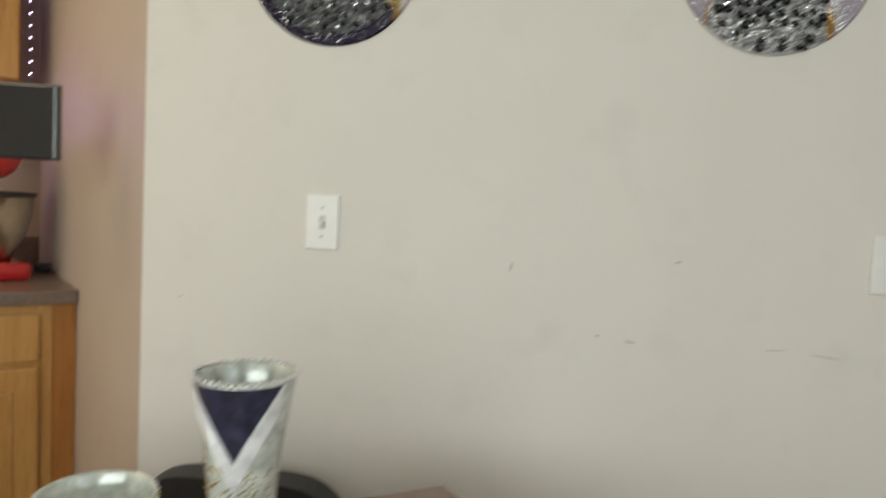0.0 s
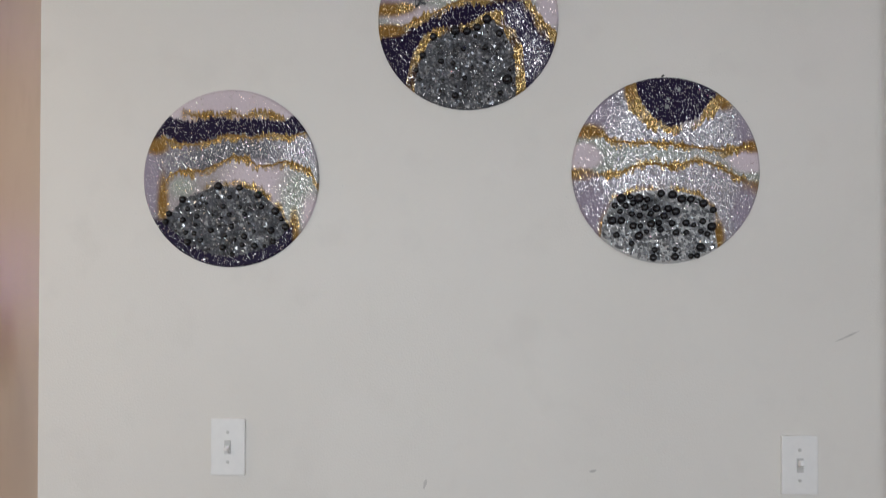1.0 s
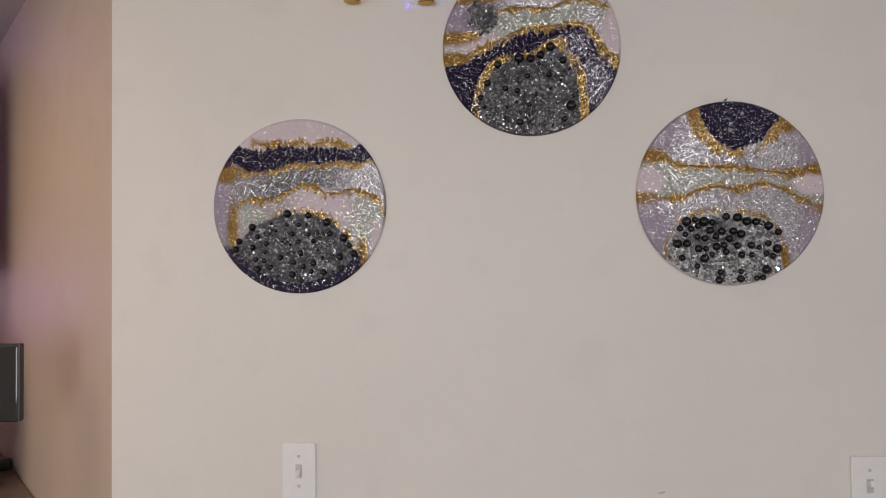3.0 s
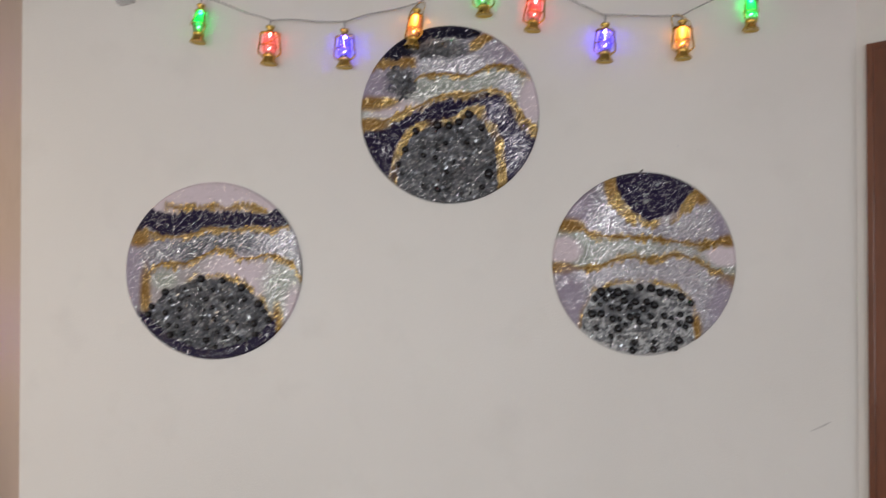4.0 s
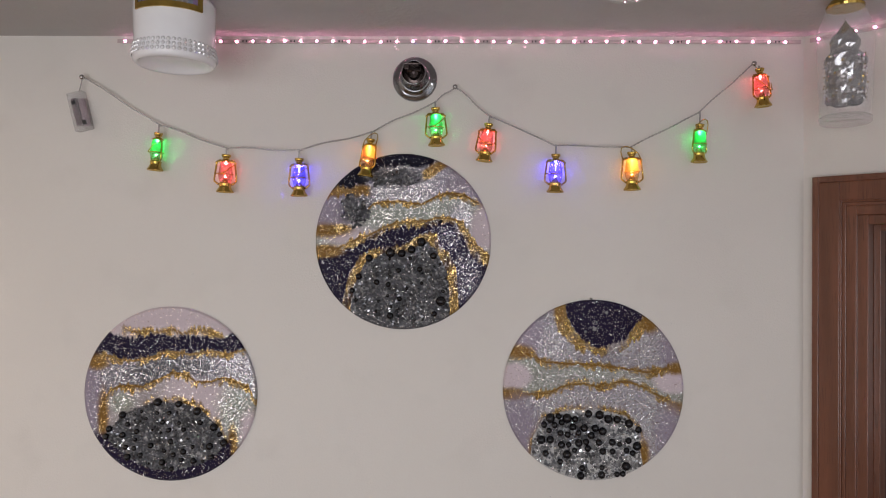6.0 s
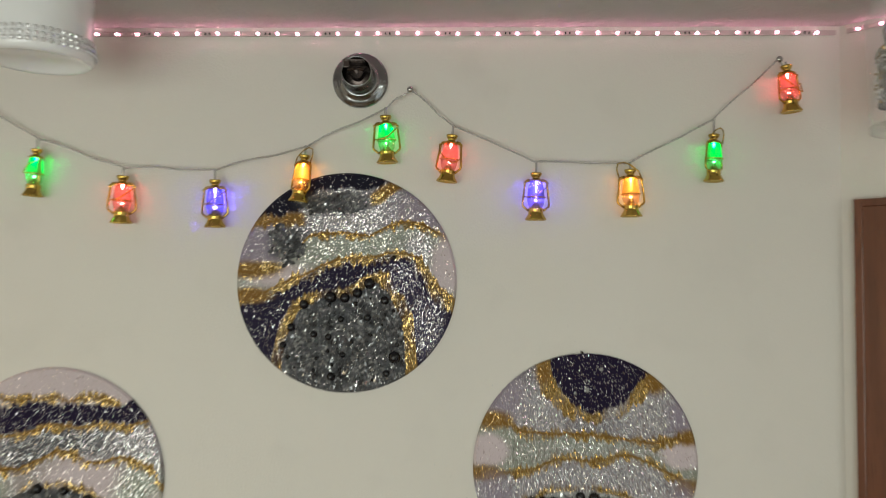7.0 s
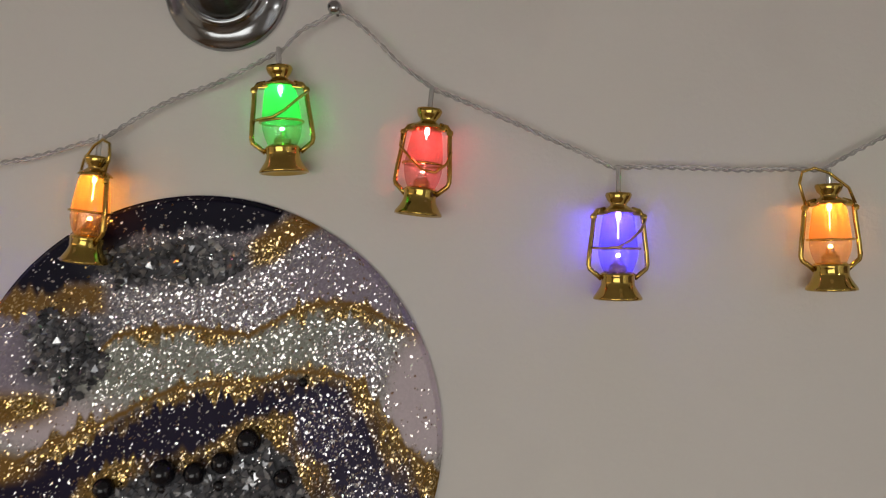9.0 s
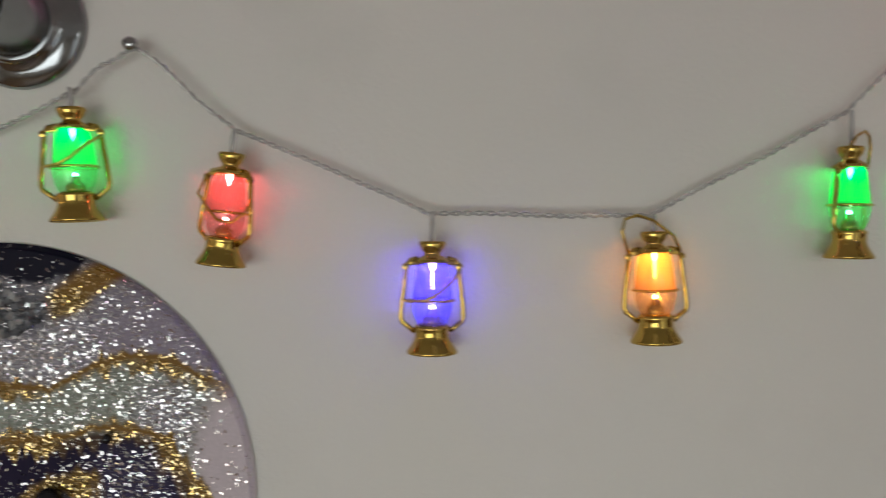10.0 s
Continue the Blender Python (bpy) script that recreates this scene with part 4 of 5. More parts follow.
    # the carrying handle: fallen across the front, or swung to one side
    if bail == "front":
        pts = [(0.0185, -0.004, -0.034), (0.0120, -0.0150, -0.041), (0.0030, -0.0168, -0.049), (-0.0050, -0.0166, -0.0535), (-0.0150, -0.012, -0.0545), (-0.0190, -0.003, -0.0540)]
    elif bail == "back":
        pts = [(-0.0180, -0.004, -0.034), (-0.0130, -0.0148, -0.044), (-0.0040, -0.0168, -0.0520), (0.0060, -0.0166, -0.0600), (0.0150, -0.0130, -0.0610), (0.0200, -0.006, -0.0540), (0.0215, -0.003, -0.045)]
    else:
        q = 1 if bail == "right" else -1
        pts = [(-q * 0.0170, -0.003, -0.0290), (-q * 0.0120, -0.004, -0.0180), (q * 0.0010, -0.004, -0.0075), (q * 0.0120, -0.004, -0.0035), (q * 0.0200, -0.003, -0.0060), (q * 0.0222, -0.003, -0.0140), (q * 0.0185, -0.003, -0.0290)]
    part("handle", tube(pts, 0.0011, 6), GOLD, ob, smooth=True)
    ob.scale = (1.03, 0.92, 1.02)
    return ob


COLOURS = ["green", "red", "blue", "orange", "green", "red", "blue", "orange", "green"]
LEANS = [-5, -2, 0, -8, 2, -7, -1, 1, -1]
TURNS = [-42, 10, -6, -38, 8, -24, 4, 0, 34]
BAILS = ["front", "front", "front", "right", "front", "back", "front", "left", "right"]
DROPS = [-0.001, 0.002, -0.002, 0.0, 0.002, -0.001, -0.003, 0.005, -0.009]
for (x, z), tint, lean, turn, bail, lift in zip(HOOKS, COLOURS, LEANS, TURNS, BAILS, DROPS):
    lantern(x, z + lift, tint, -lean, turn, bail, "small gold plastic lantern glowing %s on the wire" % tint, lift)
lantern(NAIL_R[0] + 0.008, NAIL_R[1] + 0.004, "red", -6, 18, "back", "small gold plastic lantern glowing red at the end nail", 0.010)


BATTERY2 = plain("mauve_battery_wrap", (0.34, 0.25, 0.30), 0.3, 0.2)
BATTERY = plain("dark_battery_wrap", (0.10, 0.06, 0.08), 0.3, 0.2)


def battery_box():
    m = pose(-0.626, -0.0015, 2.334, 0, -14, 0)
    b = empty("battery_box", m, "clear plastic battery box hanging from the nail", "battery box")
    part("case", boxed(-0.0165, 0.0165, -0.020, 0.0, -0.080, 0.0, None, 0.0025), CLEARBOX, b)
    part("battery", lathe([(0, 0), (0.0066, 0), (0.0066, 0.044), (0.0024, 0.0445), (0.0024, 0.046), (0, 0.046)], 18, m=pose(-0.0065, -0.0105, -0.068) @ Matrix.Diagonal((1.1, 1.1, 1.25, 1))), BATTERY, b)
    part("battery", lathe([(0, 0), (0.0066, 0), (0.0066, 0.044), (0.0024, 0.0445), (0.0024, 0.046), (0, 0.046)], 18, m=pose(0.0080, -0.0105, -0.072) @ Matrix.Diagonal((1.0, 1.0, 1.25, 1))), BATTERY2, b)
    part("switch", boxed(-0.009, -0.001, -0.0215, -0.017, -0.026, -0.018, None, 0.001), BLACKPLASTIC, b)
    part("switch", boxed(0.004, 0.011, -0.0215, -0.017, -0.071, -0.062, None, 0.001), BLACKPLASTIC, b)


battery_box()


# ---- sidewall sprinkler ----
def sprinkler():
    s = empty("fire_sprinkler", pose(0.0735, 0, 2.3655), "chrome sidewall fire sprinkler with round flange", "sprinkler")
    turn = pose(0, 0, 0, 90, 0, 0)
    part("flange", lathe([(0.0, 0.0), (0.0455, 0.0), (0.0462, 0.0015), (0.0455, 0.0042), (0.0435, 0.0062), (0.0360, 0.0085), (0.0310, 0.0105), (0.0300, 0.0125), (0.0285, 0.0140), (0.0270, 0.0140), (0, 0.013)], 64, m=turn), BRUSHED, s, smooth=True)
    part("cup", lathe([(0.0268, 0.012), (0.0262, 0.016), (0.0245, 0.030), (0.0236, 0.054), (0.0242, 0.0575), (0.0232, 0.0590), (0.0218, 0.0570), (0.0215, 0.030), (0, 0.028)], 48, m=turn), BRUSHED, s, smooth=True)
    part("nozzle", lathe([(0, 0.026), (0.0205, 0.026), (0.0205, 0.034), (0.011, 0.036), (0.009, 0.048), (0, 0.048)], 24, m=turn), DARKMETAL, s)
    for q in (-1, 1):
        part("arm", tube([(q * 0.010, -0.036, 0), (q * 0.015, -0.050, 0), (q * 0.011, -0.066, 0), (0, -0.072, 0)], 0.0024, 8), DARKMETAL, s)
    part("bulb", lathe([(0, -0.002), (0.002, 0), (0.002, 0.015), (0, 0.017)], 10, m=pose(0, -0.052, 0, 90, 0, 0)), LEDTAPE, s)
    part("deflector", boxed(-0.018, 0.014, -0.082, -0.050, 0.010, 0.0125, None, 0.0008), DARKMETAL, s)
    part("deflector_lip", boxed(-0.017, -0.008, -0.0815, -0.0790, 0.000, 0.0105, None, 0.0006), DARKMETAL, s)


sprinkler()


# ---- LED strips ----
def led_strip(name, m, length, step, material, label, upright=False):
    st = empty(name, m, label, "led strip", "LED strips")
    part("tape", boxed(0, length, -0.0022, 0.0, -0.0042, 0.0042, None, 0.0006), LEDTAPE, st)
    led = None
    count = int(length / step)
    for i in range(count):
        if led is None:
            led = part("led", lathe([(0, 0.0021), (0.0021, 0.0022), (0.0020, 0.0040), (0.0012, 0.0048), (0, 0.0050)], 10, m=pose(0, 0, 0, 90, 0, 0)), material, st, "lit LED")
            o = led
        else:
            o = new("led", led.data)
            o.parent = st
        o.matrix_basis = pose((i + 0.5) * step, 0, 0.0008 * math.sin(i * 0.7))
        if i % 3 == 1:
            for dx in (-0.0035, 0.0035):
                ch = boxed(-0.0012, 0.0012, -0.0032, -0.0020, -0.0018, 0.0018, pose((i + 1.0) * step + dx, 0, 0))
                part("resistor", ch, BLACKPLASTIC, st)
    return st


led_strip("led_strip", pose(-0.545, -0.001, 2.4435, 0, 0, 0), 1.410, 0.0332, LEDPINK, "pink lit LED strip along the top of the wall")
mD, _ = along(A1, R1)
led_strip("led_strip", mD @ pose(0.012, -0.001, 2.4435), 1.30, 0.0332, LEDPINK, "pink lit LED strip above the door")
mK, lenK = along(K2, K1)
lx, ly = kitchen(1.42, 0.42)
tx, ty = kitchen(0.55, 0.0)
# lamp added off the strip to spread violet glow over the tan wall
area_lamp("violet_fill_light", (lx, ly, 1.90), (tx, ty, 1.90), 0.03, 1.0, 2.4, (0.58, 0.25, 1.0))
led_strip("led_strip", mK @ pose(lenK - 0.035, -0.001, 1.38) @ pose(0, 0, 0, 0, -90, 0), 1.05, 0.046, LEDVIOLET, "violet lit LED strip up the kitchen wall corner")


# ---- smoke detector ----
sd = empty("smoke_detector", pose(0.44, -0.29, CEIL), "round white smoke detector on the ceiling", "smoke detector")
part("body", lathe([(0, 0), (0.056, 0), (0.057, -0.008), (0.050, -0.017), (0.036, -0.023), (0, -0.025)], 40), WHITECERAMIC, sd, smooth=True)
part("grille", lathe([(0.040, -0.0205), (0.043, -0.0225), (0.046, -0.0185)], 40), SCREW, sd)


# made-up housing for the added glint lamp, out of view
cl = empty("added_ceiling_lamp", pose(1.30, -1.55, CEIL), "plain white ceiling lamp added unseen behind the viewer", "lamp")
part("rose", lathe([(0, 0), (0.15, 0), (0.15, -0.03), (0.13, -0.045), (0.128, -0.03), (0, -0.03)], 40), WHITECERAMIC, cl)


# ---- hanging white jar ----
def hanging_jar():
    z0 = 2.338
    j = empty("hanging_jar", pose(-0.344, -0.20, z0, 0, 0, 10), "white ceramic jar with rhinestone bands hung from the ceiling", "jar")
    h = CEIL - z0
    part("body", lathe([(0, 0.012), (0.050, 0.012), (0.060, 0.003), (0.064, 0.0), (0.069, 0.004), (0.0705, 0.014), (0.0675, 0.030), (0.0680, 0.050), (0.0690, 0.080), (0.0695, h - 0.012), (0.066, h - 0.004), (0, h - 0.004)], 64), WHITECERAMIC, j, smooth=True)
    part("collar", lathe([(0, h - 0.004), (0.03, h - 0.004), (0.03, h + 0.001), (0, h + 0.001)], 32), CHROME, j)
    gem = None
    for row, (r, z) in enumerate(((0.0714, 0.013), (0.0700, 0.021), (0.0686, 0.029))):
        for i in range(50):
            a = 2 * math.pi * i / 50
            if gem is None:
                gem = part("rhinestone", lathe([(0, 0.0026), (0.0022, 0.0018), (0.0036, 0), (0, -0.001)], 8), RHINESTONE, j, "clear rhinestone")
                o = gem
            else:
                o = new("rhinestone", gem.data)
                o.parent = j
            o.matrix_basis = pose(r * math.cos(a), r * math.sin(a), z) @ Euler((0, radians(90), a)).to_matrix().to_4x4()
    # gilt framed crystal panel on the front, curved with the body
    def bent(w0, w1, za, zb, r0, r1):
        bm = bmesh.new()
        cols = []
        for i in range(17):
            a = -math.pi / 2 + (w0 + (w1 - w0) * i / 16)
            cols.append([bm.verts.new((r * math.cos(a), r * math.sin(a), z)) for r, z in ((r0, za), (r1, za), (r1, zb), (r0, zb))])
        for p, q in zip(cols, cols[1:]):
            for k in range(4):
                bm.faces.new((p[k], p[(k + 1) % 4], q[(k + 1) % 4], q[k]))
        bm.faces.new(cols[0][::-1])
        bm.faces.new(cols[-1])
        bmesh.ops.recalc_face_normals(bm, faces=bm.faces)
        return bm
    part("gilt_frame", bent(-0.88, 0.88, 0.082, 0.092, 0.068, 0.0722), GOLD, j, "gold frame")
    part("gilt_frame", bent(-0.88, -0.76, 0.092, h - 0.010, 0.068, 0.0722), GOLD, j)
    part("gilt_frame", bent(0.76, 0.88, 0.092, h - 0.010, 0.068, 0.0722), GOLD, j)
    cols = [(0.45, 0.55, 0.75), (0.35, 0.65, 0.70), (0.70, 0.70, 0.75), (0.55, 0.40, 0.75), (0.75, 0.75, 0.65)]
    ms = [plain("crystal_bar_%s" % "abcde"[i], c, 0.06, 0.85, 0.4, 1.0) for i, c in enumerate(cols)]
    for i in range(12):
        a = -0.75 + 1.5 * i / 12
        part("crystal_bar", bent(a, a + 0.115, 0.092, h - 0.010, 0.068, 0.0716), ms[(i * 3) % 5], j)


hanging_jar()


# ---- hanging glass lantern jar ----
def glass_jar():
    z0 = 2.237
    h = CEIL - z0
    j = empty("hanging_glass_jar", pose(0.842, -0.20, z0), "clear glass jar with a crumpled silver foil lantern inside", "jar")
    part("glass", lathe([(0, 0.010), (0.036, 0.010), (0.0405, 0.016), (0.0415, 0.030), (0.0455, 0.130), (0.0465, 0.165), (0.0300, h - 0.012), (0.0285, h - 0.012), (0.0445, 0.164), (0.0435, 0.130), (0.0395, 0.030), (0.036, 0.018), (0, 0.017)], 48), THINGLASS, j, smooth=True)
    # thick ribbed glass foot
    bm = bmesh.new()
    ribs = 36
    rings = [[bm.verts.new(((r + (0.0010 if i % 2 else 0)) * math.cos(2 * math.pi * i / ribs), (r + (0.0010 if i % 2 else 0)) * math.sin(2 * math.pi * i / ribs), z)) for i in range(ribs)] for r, z in ((0.036, 0.0), (0.0395, 0.002), (0.0405, 0.013), (0.037, 0.0155))]
    for a, b in zip(rings, rings[1:]):
        for i in range(ribs):
            bm.faces.new((a[i], a[(i + 1) % ribs], b[(i + 1) % ribs], b[i]))
    bm.faces.new(rings[0][::-1])
    bm.faces.new(rings[-1])
    part("foot", bm, CLEARBOX, j, "thick ribbed glass foot")
    part("lid", lathe([(0, h - 0.014), (0.030, h - 0.014), (0.031, h - 0.010), (0.024, h), (0, h + 0.001)], 32), GOLD, j, "gold lid")
    rnd = random.Random(4)
    prof = [(0.026, 0.036), (0.030, 0.040), (0.0295, 0.050), (0.030, 0.060), (0.0305, 0.070), (0.0310, 0.080), (0.0315, 0.090), (0.0320, 0.100), (0.0325, 0.110), (0.0315, 0.118),
            (0.0240, 0.124), (0.0225, 0.130), (0.0235, 0.138), (0.0230, 0.146), (0.0190, 0.156), (0.0125, 0.165), (0.0050, 0.174), (0, 0.186)]
    bm = lathe(prof, 22)
    for v in bm.verts:
        k = rnd.uniform(0.88, 1.10)
        v.co.x, v.co.y, v.co.z = v.co.x * k, v.co.y * k, v.co.z + rnd.uniform(-0.002, 0.002)
    part("foil_lantern", bm, FOIL, j, "crumpled silver foil lantern shape")
    for name, material, n, label in (("sequin", RHINESTONE, 150, "glittering silver sequins"), ("gold_sequin", GOLD, 110, "glittering gold sequins")):
        bm = bmesh.new()
        for i in range(n):
            a, z = rnd.uniform(0, 6.283), rnd.uniform(0.038, 0.118)
            m = Matrix.Translation((0.0335 * math.cos(a), 0.0335 * math.sin(a), z)) @ Euler((rnd.uniform(-0.8, 0.8), 1.57 + rnd.uniform(-0.8, 0.8), a)).to_matrix().to_4x4()
            q = rnd.uniform(0.0014, 0.0034)
            vs = [bm.verts.new(m @ Vector(p)) for p in ((q, 0, 0), (0, q, 0), (-q, 0, 0), (0, -q, 0), (0, 0, q * 0.35))]
            for k in range(4):
                bm.faces.new((vs[k], vs[(k + 1) % 4], vs[4]))
        tagged(part(name, bm, material, j, label), kind="stuff")


FOIL = plain("crumpled_foil", (0.52, 0.52, 0.54), 0.12, 1.0, 0.6)
THINGLASS = thin_clear("thin_clear_glass", (0.92, 0.92, 0.95), 0.90)
glass_jar()


# ---- table, vase, bowl, chair ----
def table():
    """Corner-on table; its far corner points at the wall."""
    ang = math.degrees(math.atan2(-0.53, -0.85))
    t = empty("dining_table", pose(-0.128, -0.28, 0) @ pose(0, 0, 0, 0, 0, ang), "brown laminate dining table", "table")
    part("tabletop", boxed(0, 1.25, 0, 0.80, 0.722, 0.75, None, 0.004), TABLETOP, t)
    part("apron", boxed(0.06, 1.19, 0.06, 0.74, 0.64, 0.722), DOORWOOD, t)
    for x in (0.05, 1.14):
        for y in (0.05, 0.69):
            part("leg", boxed(x, x + 0.06, y, y + 0.06, 0, 0.722, None, 0.004), DOORWOOD, t)


def vase():
    k = 0.94
    v = empty("glitter_vase", pose(-0.356, -0.603, 0.75), "tall flared glass vase with navy panel and rhinestones", "vase")
    prof = [(0, 0.0), (0.046, 0.0), (0.048, 0.006), (0.044, 0.03), (0.0425, 0.06), (0.0445, 0.11), (0.050, 0.16), (0.058, 0.21), (0.0665, 0.254), (0.0655, 0.256), (0.063, 0.252), (0.0545, 0.21), (0.0465, 0.16), (0.041, 0.11), (0.039, 0.06), (0.038, 0.02), (0, 0.016)]
    part("body", lathe(prof, 64), VASEGLASS, v, smooth=True)
    v.scale = (k, k, 1.0)
    rad = lambda z: float(np.interp(z, [0, 0.03, 0.06, 0.11, 0.16, 0.21, 0.254], [0.048, 0.044, 0.0425, 0.0445, 0.050, 0.058, 0.0665]))
    # navy wedge on the front, widest at the rim
    bm = bmesh.new()
    rows = []
    for i in range(15):
        z = 0.160 + 0.092 * i / 14
        half = 0.98 * (i / 14)
        rows.append([bm.verts.new(((rad(z) + 0.0008) * math.cos(-1.45 + half * k / 8), (rad(z) + 0.0008) * math.sin(-1.45 + half * k / 8), z)) for k in range(-8, 9)])
    for p, q in zip(rows, rows[1:]):
        for k in range(16):
            bm.faces.new((p[k], p[k + 1], q[k + 1], q[k]))
    part("navy_panel", bm, NAVYGLASS, v, "navy glitter panel")
    rnd = random.Random(2)
    bm = bmesh.new()
    for q in (-1, 1):
        for i in range(46):
            for j in range(6):
                z = 0.150 + 0.100 * i / 45 - j * 0.006
                a = -1.45 + q * 1.02 * max(0.0, (i - 1) / 44)
                r = rad(z) + 0.001
                s = rnd.uniform(0.0024, 0.0038)
                c = Vector((r * math.cos(a), r * math.sin(a), z))
                vs = [bm.verts.new(c + Vector(p) * s) for p in ((1, 0, 0), (0, 1, 0), (-1, 0, 0), (0, -1, 0), (0, 0, 1), (0, 0, -1))]
                for f in ((0, 1, 4), (1, 2, 4), (2, 3, 4), (3, 0, 4), (1, 0, 5), (2, 1, 5), (3, 2, 5), (0, 3, 5)):
                    bm.faces.new([vs[k] for k in f])
    for i in range(44):
        a = 2 * math.pi * i / 44
        c = Vector((0.0665 * math.cos(a), 0.0665 * math.sin(a), 0.257))
        vs = [bm.verts.new(c + Vector(p) * 0.0042) for p in ((1, 0, 0), (0, 1, 0), (-1, 0, 0), (0, -1, 0), (0, 0, 1), (0, 0, -1))]
        for f in ((0, 1, 4), (1, 2, 4), (2, 3, 4), (3, 0, 4), (1, 0, 5), (2, 1, 5), (3, 2, 5), (0, 3, 5)):
            bm.faces.new([vs[k] for k in f])
    tagged(part("rhinestone", bm, RHINESTONE, v, "rows of clear rhinestones"), kind="stuff")
    bm = bmesh.new()
    for i in range(260):
        z = 0.012 + 0.14 * rnd.random()
        a = -1.45 + rnd.gauss(0, 0.5)
        r = rad(z) + 0.0008
        s = rnd.uniform(0.0014, 0.0026)
        c = Vector((r * math.cos(a), r * math.sin(a), z))
        vs = [bm.verts.new(c + Vector(p) * s) for p in ((1, 0, 0), (0, 1, 0), (-1, 0, 0), (0, -1, 0), (0, 0, 1), (0, 0, -1))]
        for f in ((0, 1, 4), (1, 2, 4), (2, 3, 4), (3, 0, 4), (1, 0, 5), (2, 1, 5), (3, 2, 5), (0, 3, 5)):
            bm.faces.new([vs[k] for k in f])
    tagged(part("gold_stone", bm, GOLD, v, "gold stones"), kind="stuff")


def bowl():
    b = empty("glitter_bowl", pose(-0.517, -0.653, 0.75) @ Matrix.Diagonal((1, 1, 0.86, 1)), "small glass bowl with silver and yellow glitter", "bowl")
    part("body", lathe([(0, 0), (0.034, 0), (0.037, 0.004), (0.034, 0.012), (0.044, 0.03), (0.058, 0.065), (0.067, 0.105), (0.069, 0.128), (0.067, 0.130), (0.064, 0.126), (0.062, 0.105), (0.053, 0.065), (0.039, 0.03), (0, 0.02)], 48), VASEGLASS, b, smooth=True)
    rnd = random.Random(6)
    for name, material, n in (("silver_stone", RHINESTONE, 260), ("gold_stone", GOLD, 90)):
        bm = bmesh.new()
        for i in range(n):
            z = 0.07 + 0.057 * rnd.random()
            a = rnd.uniform(0, 6.283)
            r = float(np.interp(z, [0.065, 0.105, 0.128], [0.058, 0.067, 0.069])) + 0.001
            s = rnd.uniform(0.0014, 0.0026)
            c = Vector((r * math.cos(a), r * math.sin(a), z))
            vs = [bm.verts.new(c + Vector(p) * s) for p in ((1, 0, 0), (0, 1, 0), (-1, 0, 0), (0, -1, 0), (0, 0, 1), (0, 0, -1))]
            for f in ((0, 1, 4), (1, 2, 4), (2, 3, 4), (3, 0, 4), (1, 0, 5), (2, 1, 5), (3, 2, 5), (0, 3, 5)):
                bm.faces.new([vs[k] for k in f])
        tagged(part(name, bm, material, b), kind="stuff")


def tub_chair():
    c = empty("tub_chair", pose(-0.546, -0.30, 0), "low black leather tub chair against the wall", "chair")
    out = []
    for i in range(25):
        x = -0.205 + 0.41 * i / 24
        k = abs(x) / 0.205
        out.append((x, 0.668 - 0.055 * k ** 5))
    outline = [(0.205, 0.30), (-0.205, 0.30)] + out
    bm = prism(outline, 0.07, pose(0, 0.14, 0))
    part("backrest", bm, BLACKLEATHER, c)
    part("seat", boxed(-0.20, 0.20, -0.26, 0.14, 0.30, 0.43, None, 0.03), BLACKLEATHER, c)
    for x in (-0.17, 0.17):
        for y in (-0.22, 0.16):
            part("leg", lathe([(0, 0), (0.014, 0), (0.02, 0.31), (0, 0.31)], 12, m=pose(x, y, 0)), BLACKPLASTIC, c)


VASEGLASS = plain("pearly_glitter_glass", (0.68, 0.72, 0.66), 0.15, 0.15, 0.35, 0.8)
table()
th = empty("loose_thread", pose(-0.128, -0.287, 0.75), "short grey thread standing on the table corner", "thread")
part("strand", tube([(0, 0, -0.001), (0.002, 0, 0.006), (0.006, 0, 0.012)], 0.0012, 6), SCREW, th)
vase()
bowl()
tub_chair()


# ---- kitchen corner ----
KM = Matrix(((UX, NX, 0, A0[0]), (UY, NY, 0, A0[1]), (0, 0, 1, 0), (0, 0, 0, 1)))
CT = 0.905


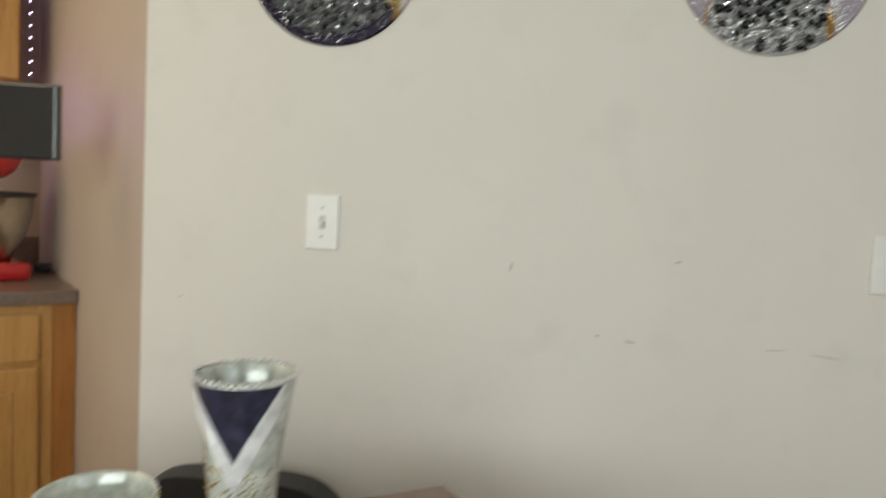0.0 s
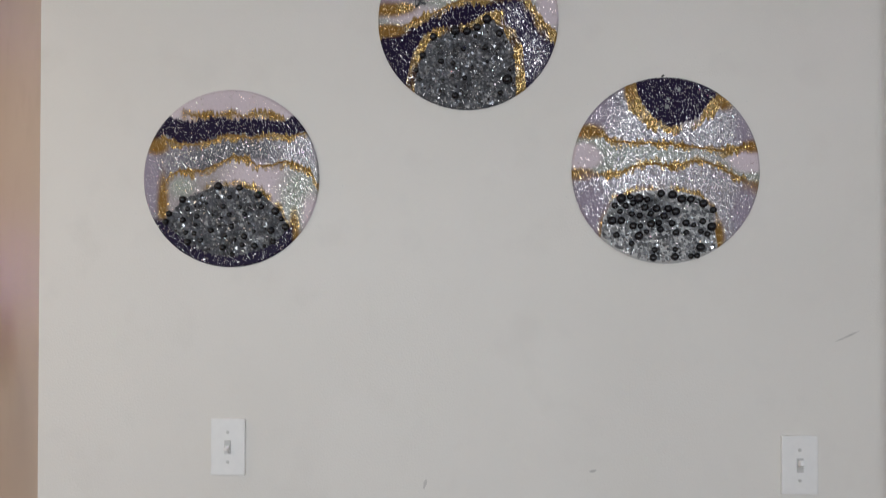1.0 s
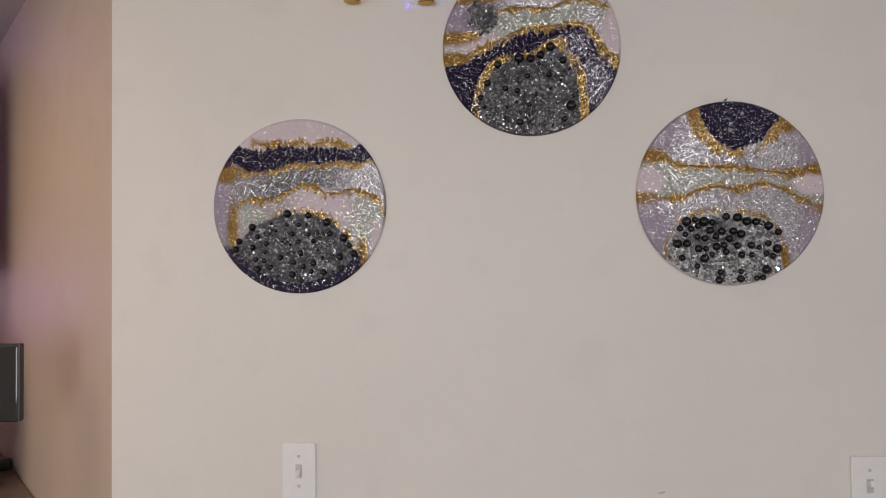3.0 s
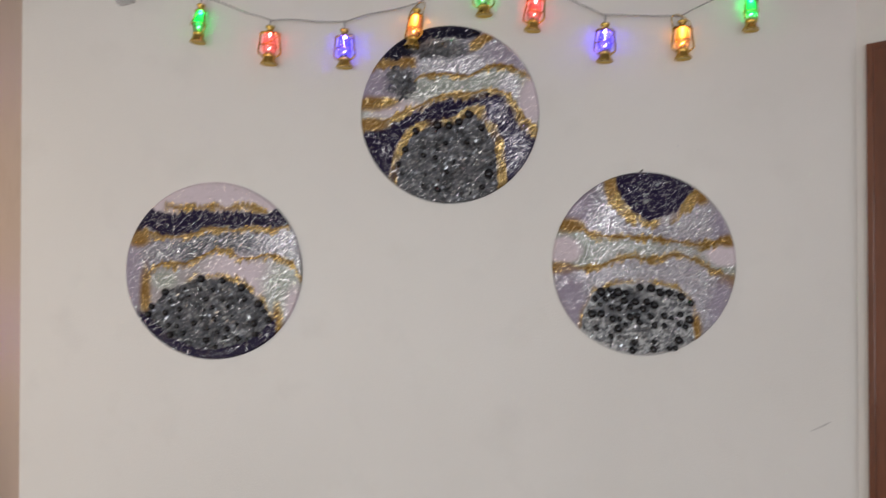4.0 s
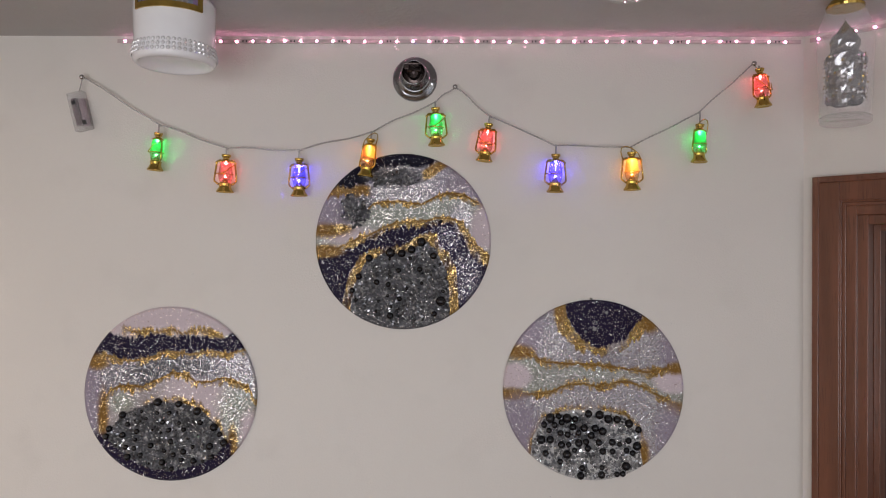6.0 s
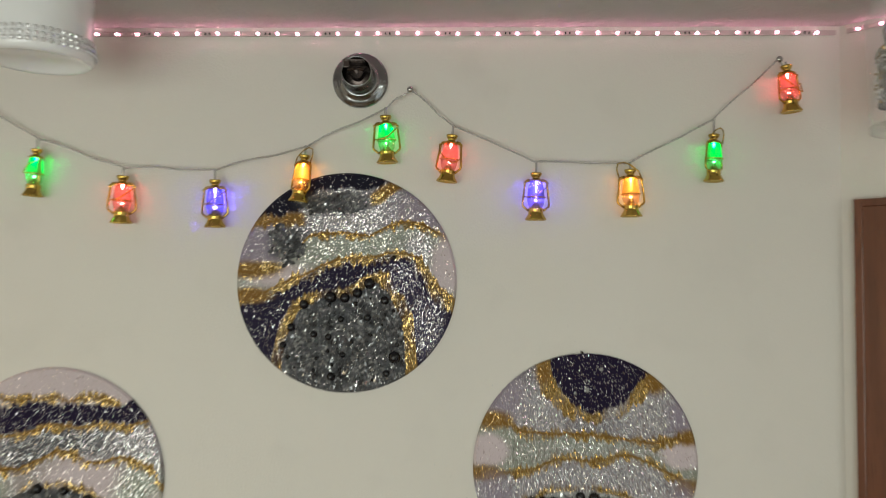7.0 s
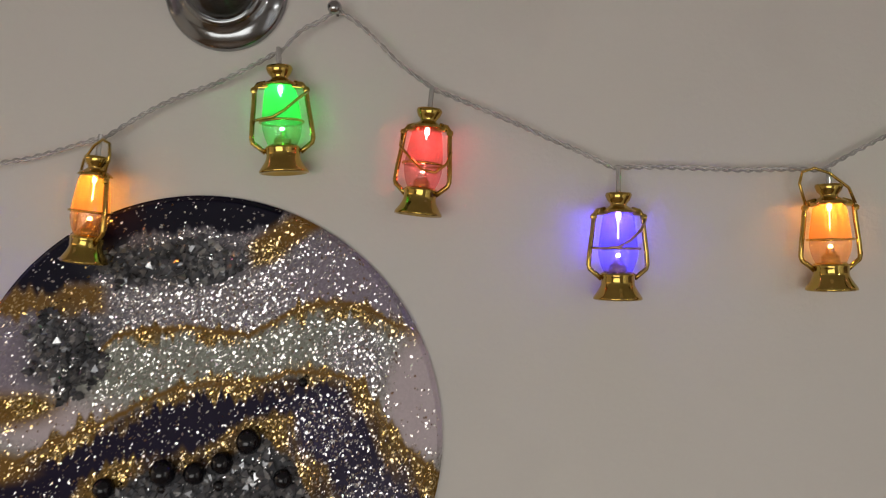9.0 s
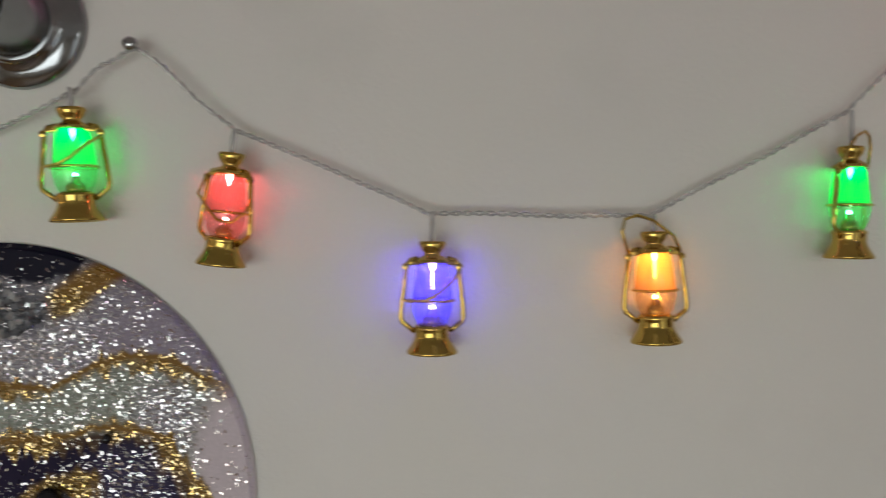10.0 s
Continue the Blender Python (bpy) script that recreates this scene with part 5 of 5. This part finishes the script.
def base_cabinet(b0, b1, filler):
    """Faces back along the tan wall; runs out from it between b0 and b1."""
    c = empty("base_cabinet", KM @ pose(0, 0, 0), "honey oak base cabinet with drawer and door", "cabinet", "kitchen base cabinets")
    a0 = 0.735
    part("body", boxed(a0 + 0.02, 1.50, b0 + 0.002, b1 - 0.002, 0.09, CT - 0.042), OAKSHADED, c)
    part("kick", boxed(a0 + 0.08, 1.50, b0 + 0.004, b1 - 0.004, 0.0, 0.09), DARKMETAL, c)
    f = b0 + filler
    if filler:
        part("filler", boxed(a0 + 0.004, a0 + 0.02, b0 + 0.002, f, 0.09, CT - 0.042, None, 0.001), OAKSHADED, c)
    part("face_frame", boxed(a0, a0 + 0.02, f, f + 0.045, 0.09, CT - 0.042, None, 0.001), OAK, c)
    part("face_frame", boxed(a0, a0 + 0.02, b1 - 0.045, b1 - 0.002, 0.09, CT - 0.042, None, 0.001), OAK, c)
    part("rail", boxed(a0, a0 + 0.02, f + 0.045, b1 - 0.045, CT - 0.075, CT - 0.042, None, 0.001), OAK, c)
    part("rail", boxed(a0, a0 + 0.02, f + 0.045, b1 - 0.045, CT - 0.235, CT - 0.200, None, 0.001), OAK, c)
    part("drawer_front", boxed(a0 - 0.016, a0 + 0.002, f + 0.036, b1 - 0.036, CT - 0.208, CT - 0.068, None, 0.005), OAK, c)
    d = part("door", boxed(a0 - 0.016, a0 + 0.002, f + 0.036, b1 - 0.036, 0.105, CT - 0.226, None, 0.005), OAK, c)
    part("raised_panel", boxed(a0 - 0.019, a0 - 0.014, f + 0.10, b1 - 0.10, 0.17, CT - 0.290, None, 0.004), OAK, d)


base_cabinet(0.0, 0.62, 0.065)
base_cabinet(0.62, 1.22, 0.0)
wt = tagged(obj("worktop", boxed(0.705, 1.548, 0.002, 1.30, CT - 0.040, CT, KM, 0.006), LAMINATE), "grey-brown laminate kitchen worktop", "worktop")
bs = tagged(obj("backsplash", boxed(1.530, 1.548, 0.002, 1.30, CT, CT + 0.10, KM, 0.003), LAMINATE), "grey-brown laminate backsplash strip", "backsplash")


def wall_cabinet():
    c = empty("wall_cabinet", KM.copy(), "honey oak wall cabinet above the worktop", "cabinet")
    part("body", boxed(1.23, 1.548, 0.10, 0.80, 1.56, 2.30, None, 0.002), OAKSHADED, c)
    d = part("door", boxed(1.212, 1.23, 0.106, 0.45, 1.566, 2.294, None, 0.004), OAK, c)
    part("door", boxed(1.212, 1.23, 0.454, 0.794, 1.566, 2.294, None, 0.004), OAK, c)


wall_cabinet()


def stand_mixer():
    x, y = kitchen(1.16, 0.22)
    m = empty("stand_mixer", pose(x, y, CT, 0, 0, 139), "red enamel stand mixer with steel bowl", "mixer")
    part("base", boxed(-0.17, 0.12, -0.085, 0.085, 0.0, 0.045, None, 0.018), REDENAMEL, m)
    part("column", boxed(0.03, 0.12, -0.05, 0.05, 0.03, 0.26, None, 0.02), REDENAMEL, m)
    part("head", lathe([(0, -0.17), (0.05, -0.165), (0.068, -0.11), (0.072, 0.0), (0.062, 0.09), (0.04, 0.125), (0, 0.13)], 28, m=pose(-0.03, 0, 0.315, 0, 90, 0)), REDENAMEL, m, smooth=True)
    part("trim_band", lathe([(0.0725, -0.03), (0.0745, -0.03), (0.0745, -0.012), (0.0725, -0.012)], 28, m=pose(-0.03, 0, 0.315, 0, 90, 0)), CHROME, m)
    part("bowl", lathe([(0, 0), (0.055, 0), (0.058, 0.012), (0.085, 0.06), (0.102, 0.12), (0.106, 0.165), (0.109, 0.166), (0.104, 0.164), (0.098, 0.12), (0.08, 0.06), (0, 0.015)], 40, m=pose(-0.075, 0, 0.046)), STEEL, m, smooth=True)
    part("bowl_rim", lathe([(0.106, 0.160), (0.112, 0.162), (0.112, 0.172), (0.106, 0.172)], 40, m=pose(-0.075, 0, 0.046)), BLACKPLASTIC, m)
    m.scale = (1.28, 1.28, 1.28)
    part("beater_shaft", lathe([(0, 0), (0.012, 0), (0.012, 0.10), (0, 0.10)], 12, m=pose(-0.095, 0, 0.17)), CHROME, m)


stand_mixer()
kx, ky = kitchen(1.22, 0.03)
pg = tagged(obj("power_plug", boxed(-0.025, 0.025, -0.018, 0.018, 0.0, 0.032, pose(kx, ky, CT, 0, 0, 40), 0.006), BLACKPLASTIC), "black plug lying on the worktop", "plug")


def small_screen():
    """A little black screen on an arm that stands on the worktop."""
    s = empty("wall_screen", pose(-1.104, -0.025, 1.352, 0, 0, 8), "small glossy black screen on an arm over the worktop", "screen")
    part("panel", boxed(-0.085, 0.085, 0.0, 0.018, -0.078, 0.078, None, 0.003), SCREEN, s)
    part("bezel", boxed(-0.088, 0.088, 0.004, 0.022, -0.081, 0.081, None, 0.003), BLACKPLASTIC, s)
    tx, ty = kitchen(0.90, 0.50)
    inv = s.matrix_world.inverted()
    part("swing_arm", tube([inv @ Vector((-1.155, -0.015, 1.349)), inv @ Vector((tx, ty, 1.349)), inv @ Vector((tx, ty, CT))], 0.010, 8), BLACKPLASTIC, s)
    part("foot", lathe([(0, 0), (0.06, 0), (0.06, 0.008), (0, 0.012)], 24, m=inv @ pose(tx, ty, CT)), BLACKPLASTIC, s)


small_screen()

# ---- scuffs on the wall ----
for x, z, w, h, a in ((0.797, 1.400, 0.045, 0.004, 25), (-0.739, 0.994, 0.012, 0.003, 20), (-0.034, 1.100, 0.006, 0.020, -15), (0.150, 0.970, 0.010, 0.005, 0),
                      (0.215, 0.962, 0.024, 0.006, -10), (0.60, 0.958, 0.06, 0.004, -5), (0.50, 0.965, 0.04, 0.003, 4), (0.30, 1.13, 0.014, 0.005, 12)):
    pts = [(0.5 * w * math.cos(t) * (1 + 0.25 * math.sin(3 * t)), 0.5 * h * math.sin(t)) for t in [2 * math.pi * i / 16 for i in range(16)]]
    tagged(obj("scuff_mark", prism(pts, 0.0006, pose(x, -0.0005, z, 0, -a, 0)), SCUFF), "faint grey scuff on the cream wall", "scuff", "scuffs on the wall", "structure")
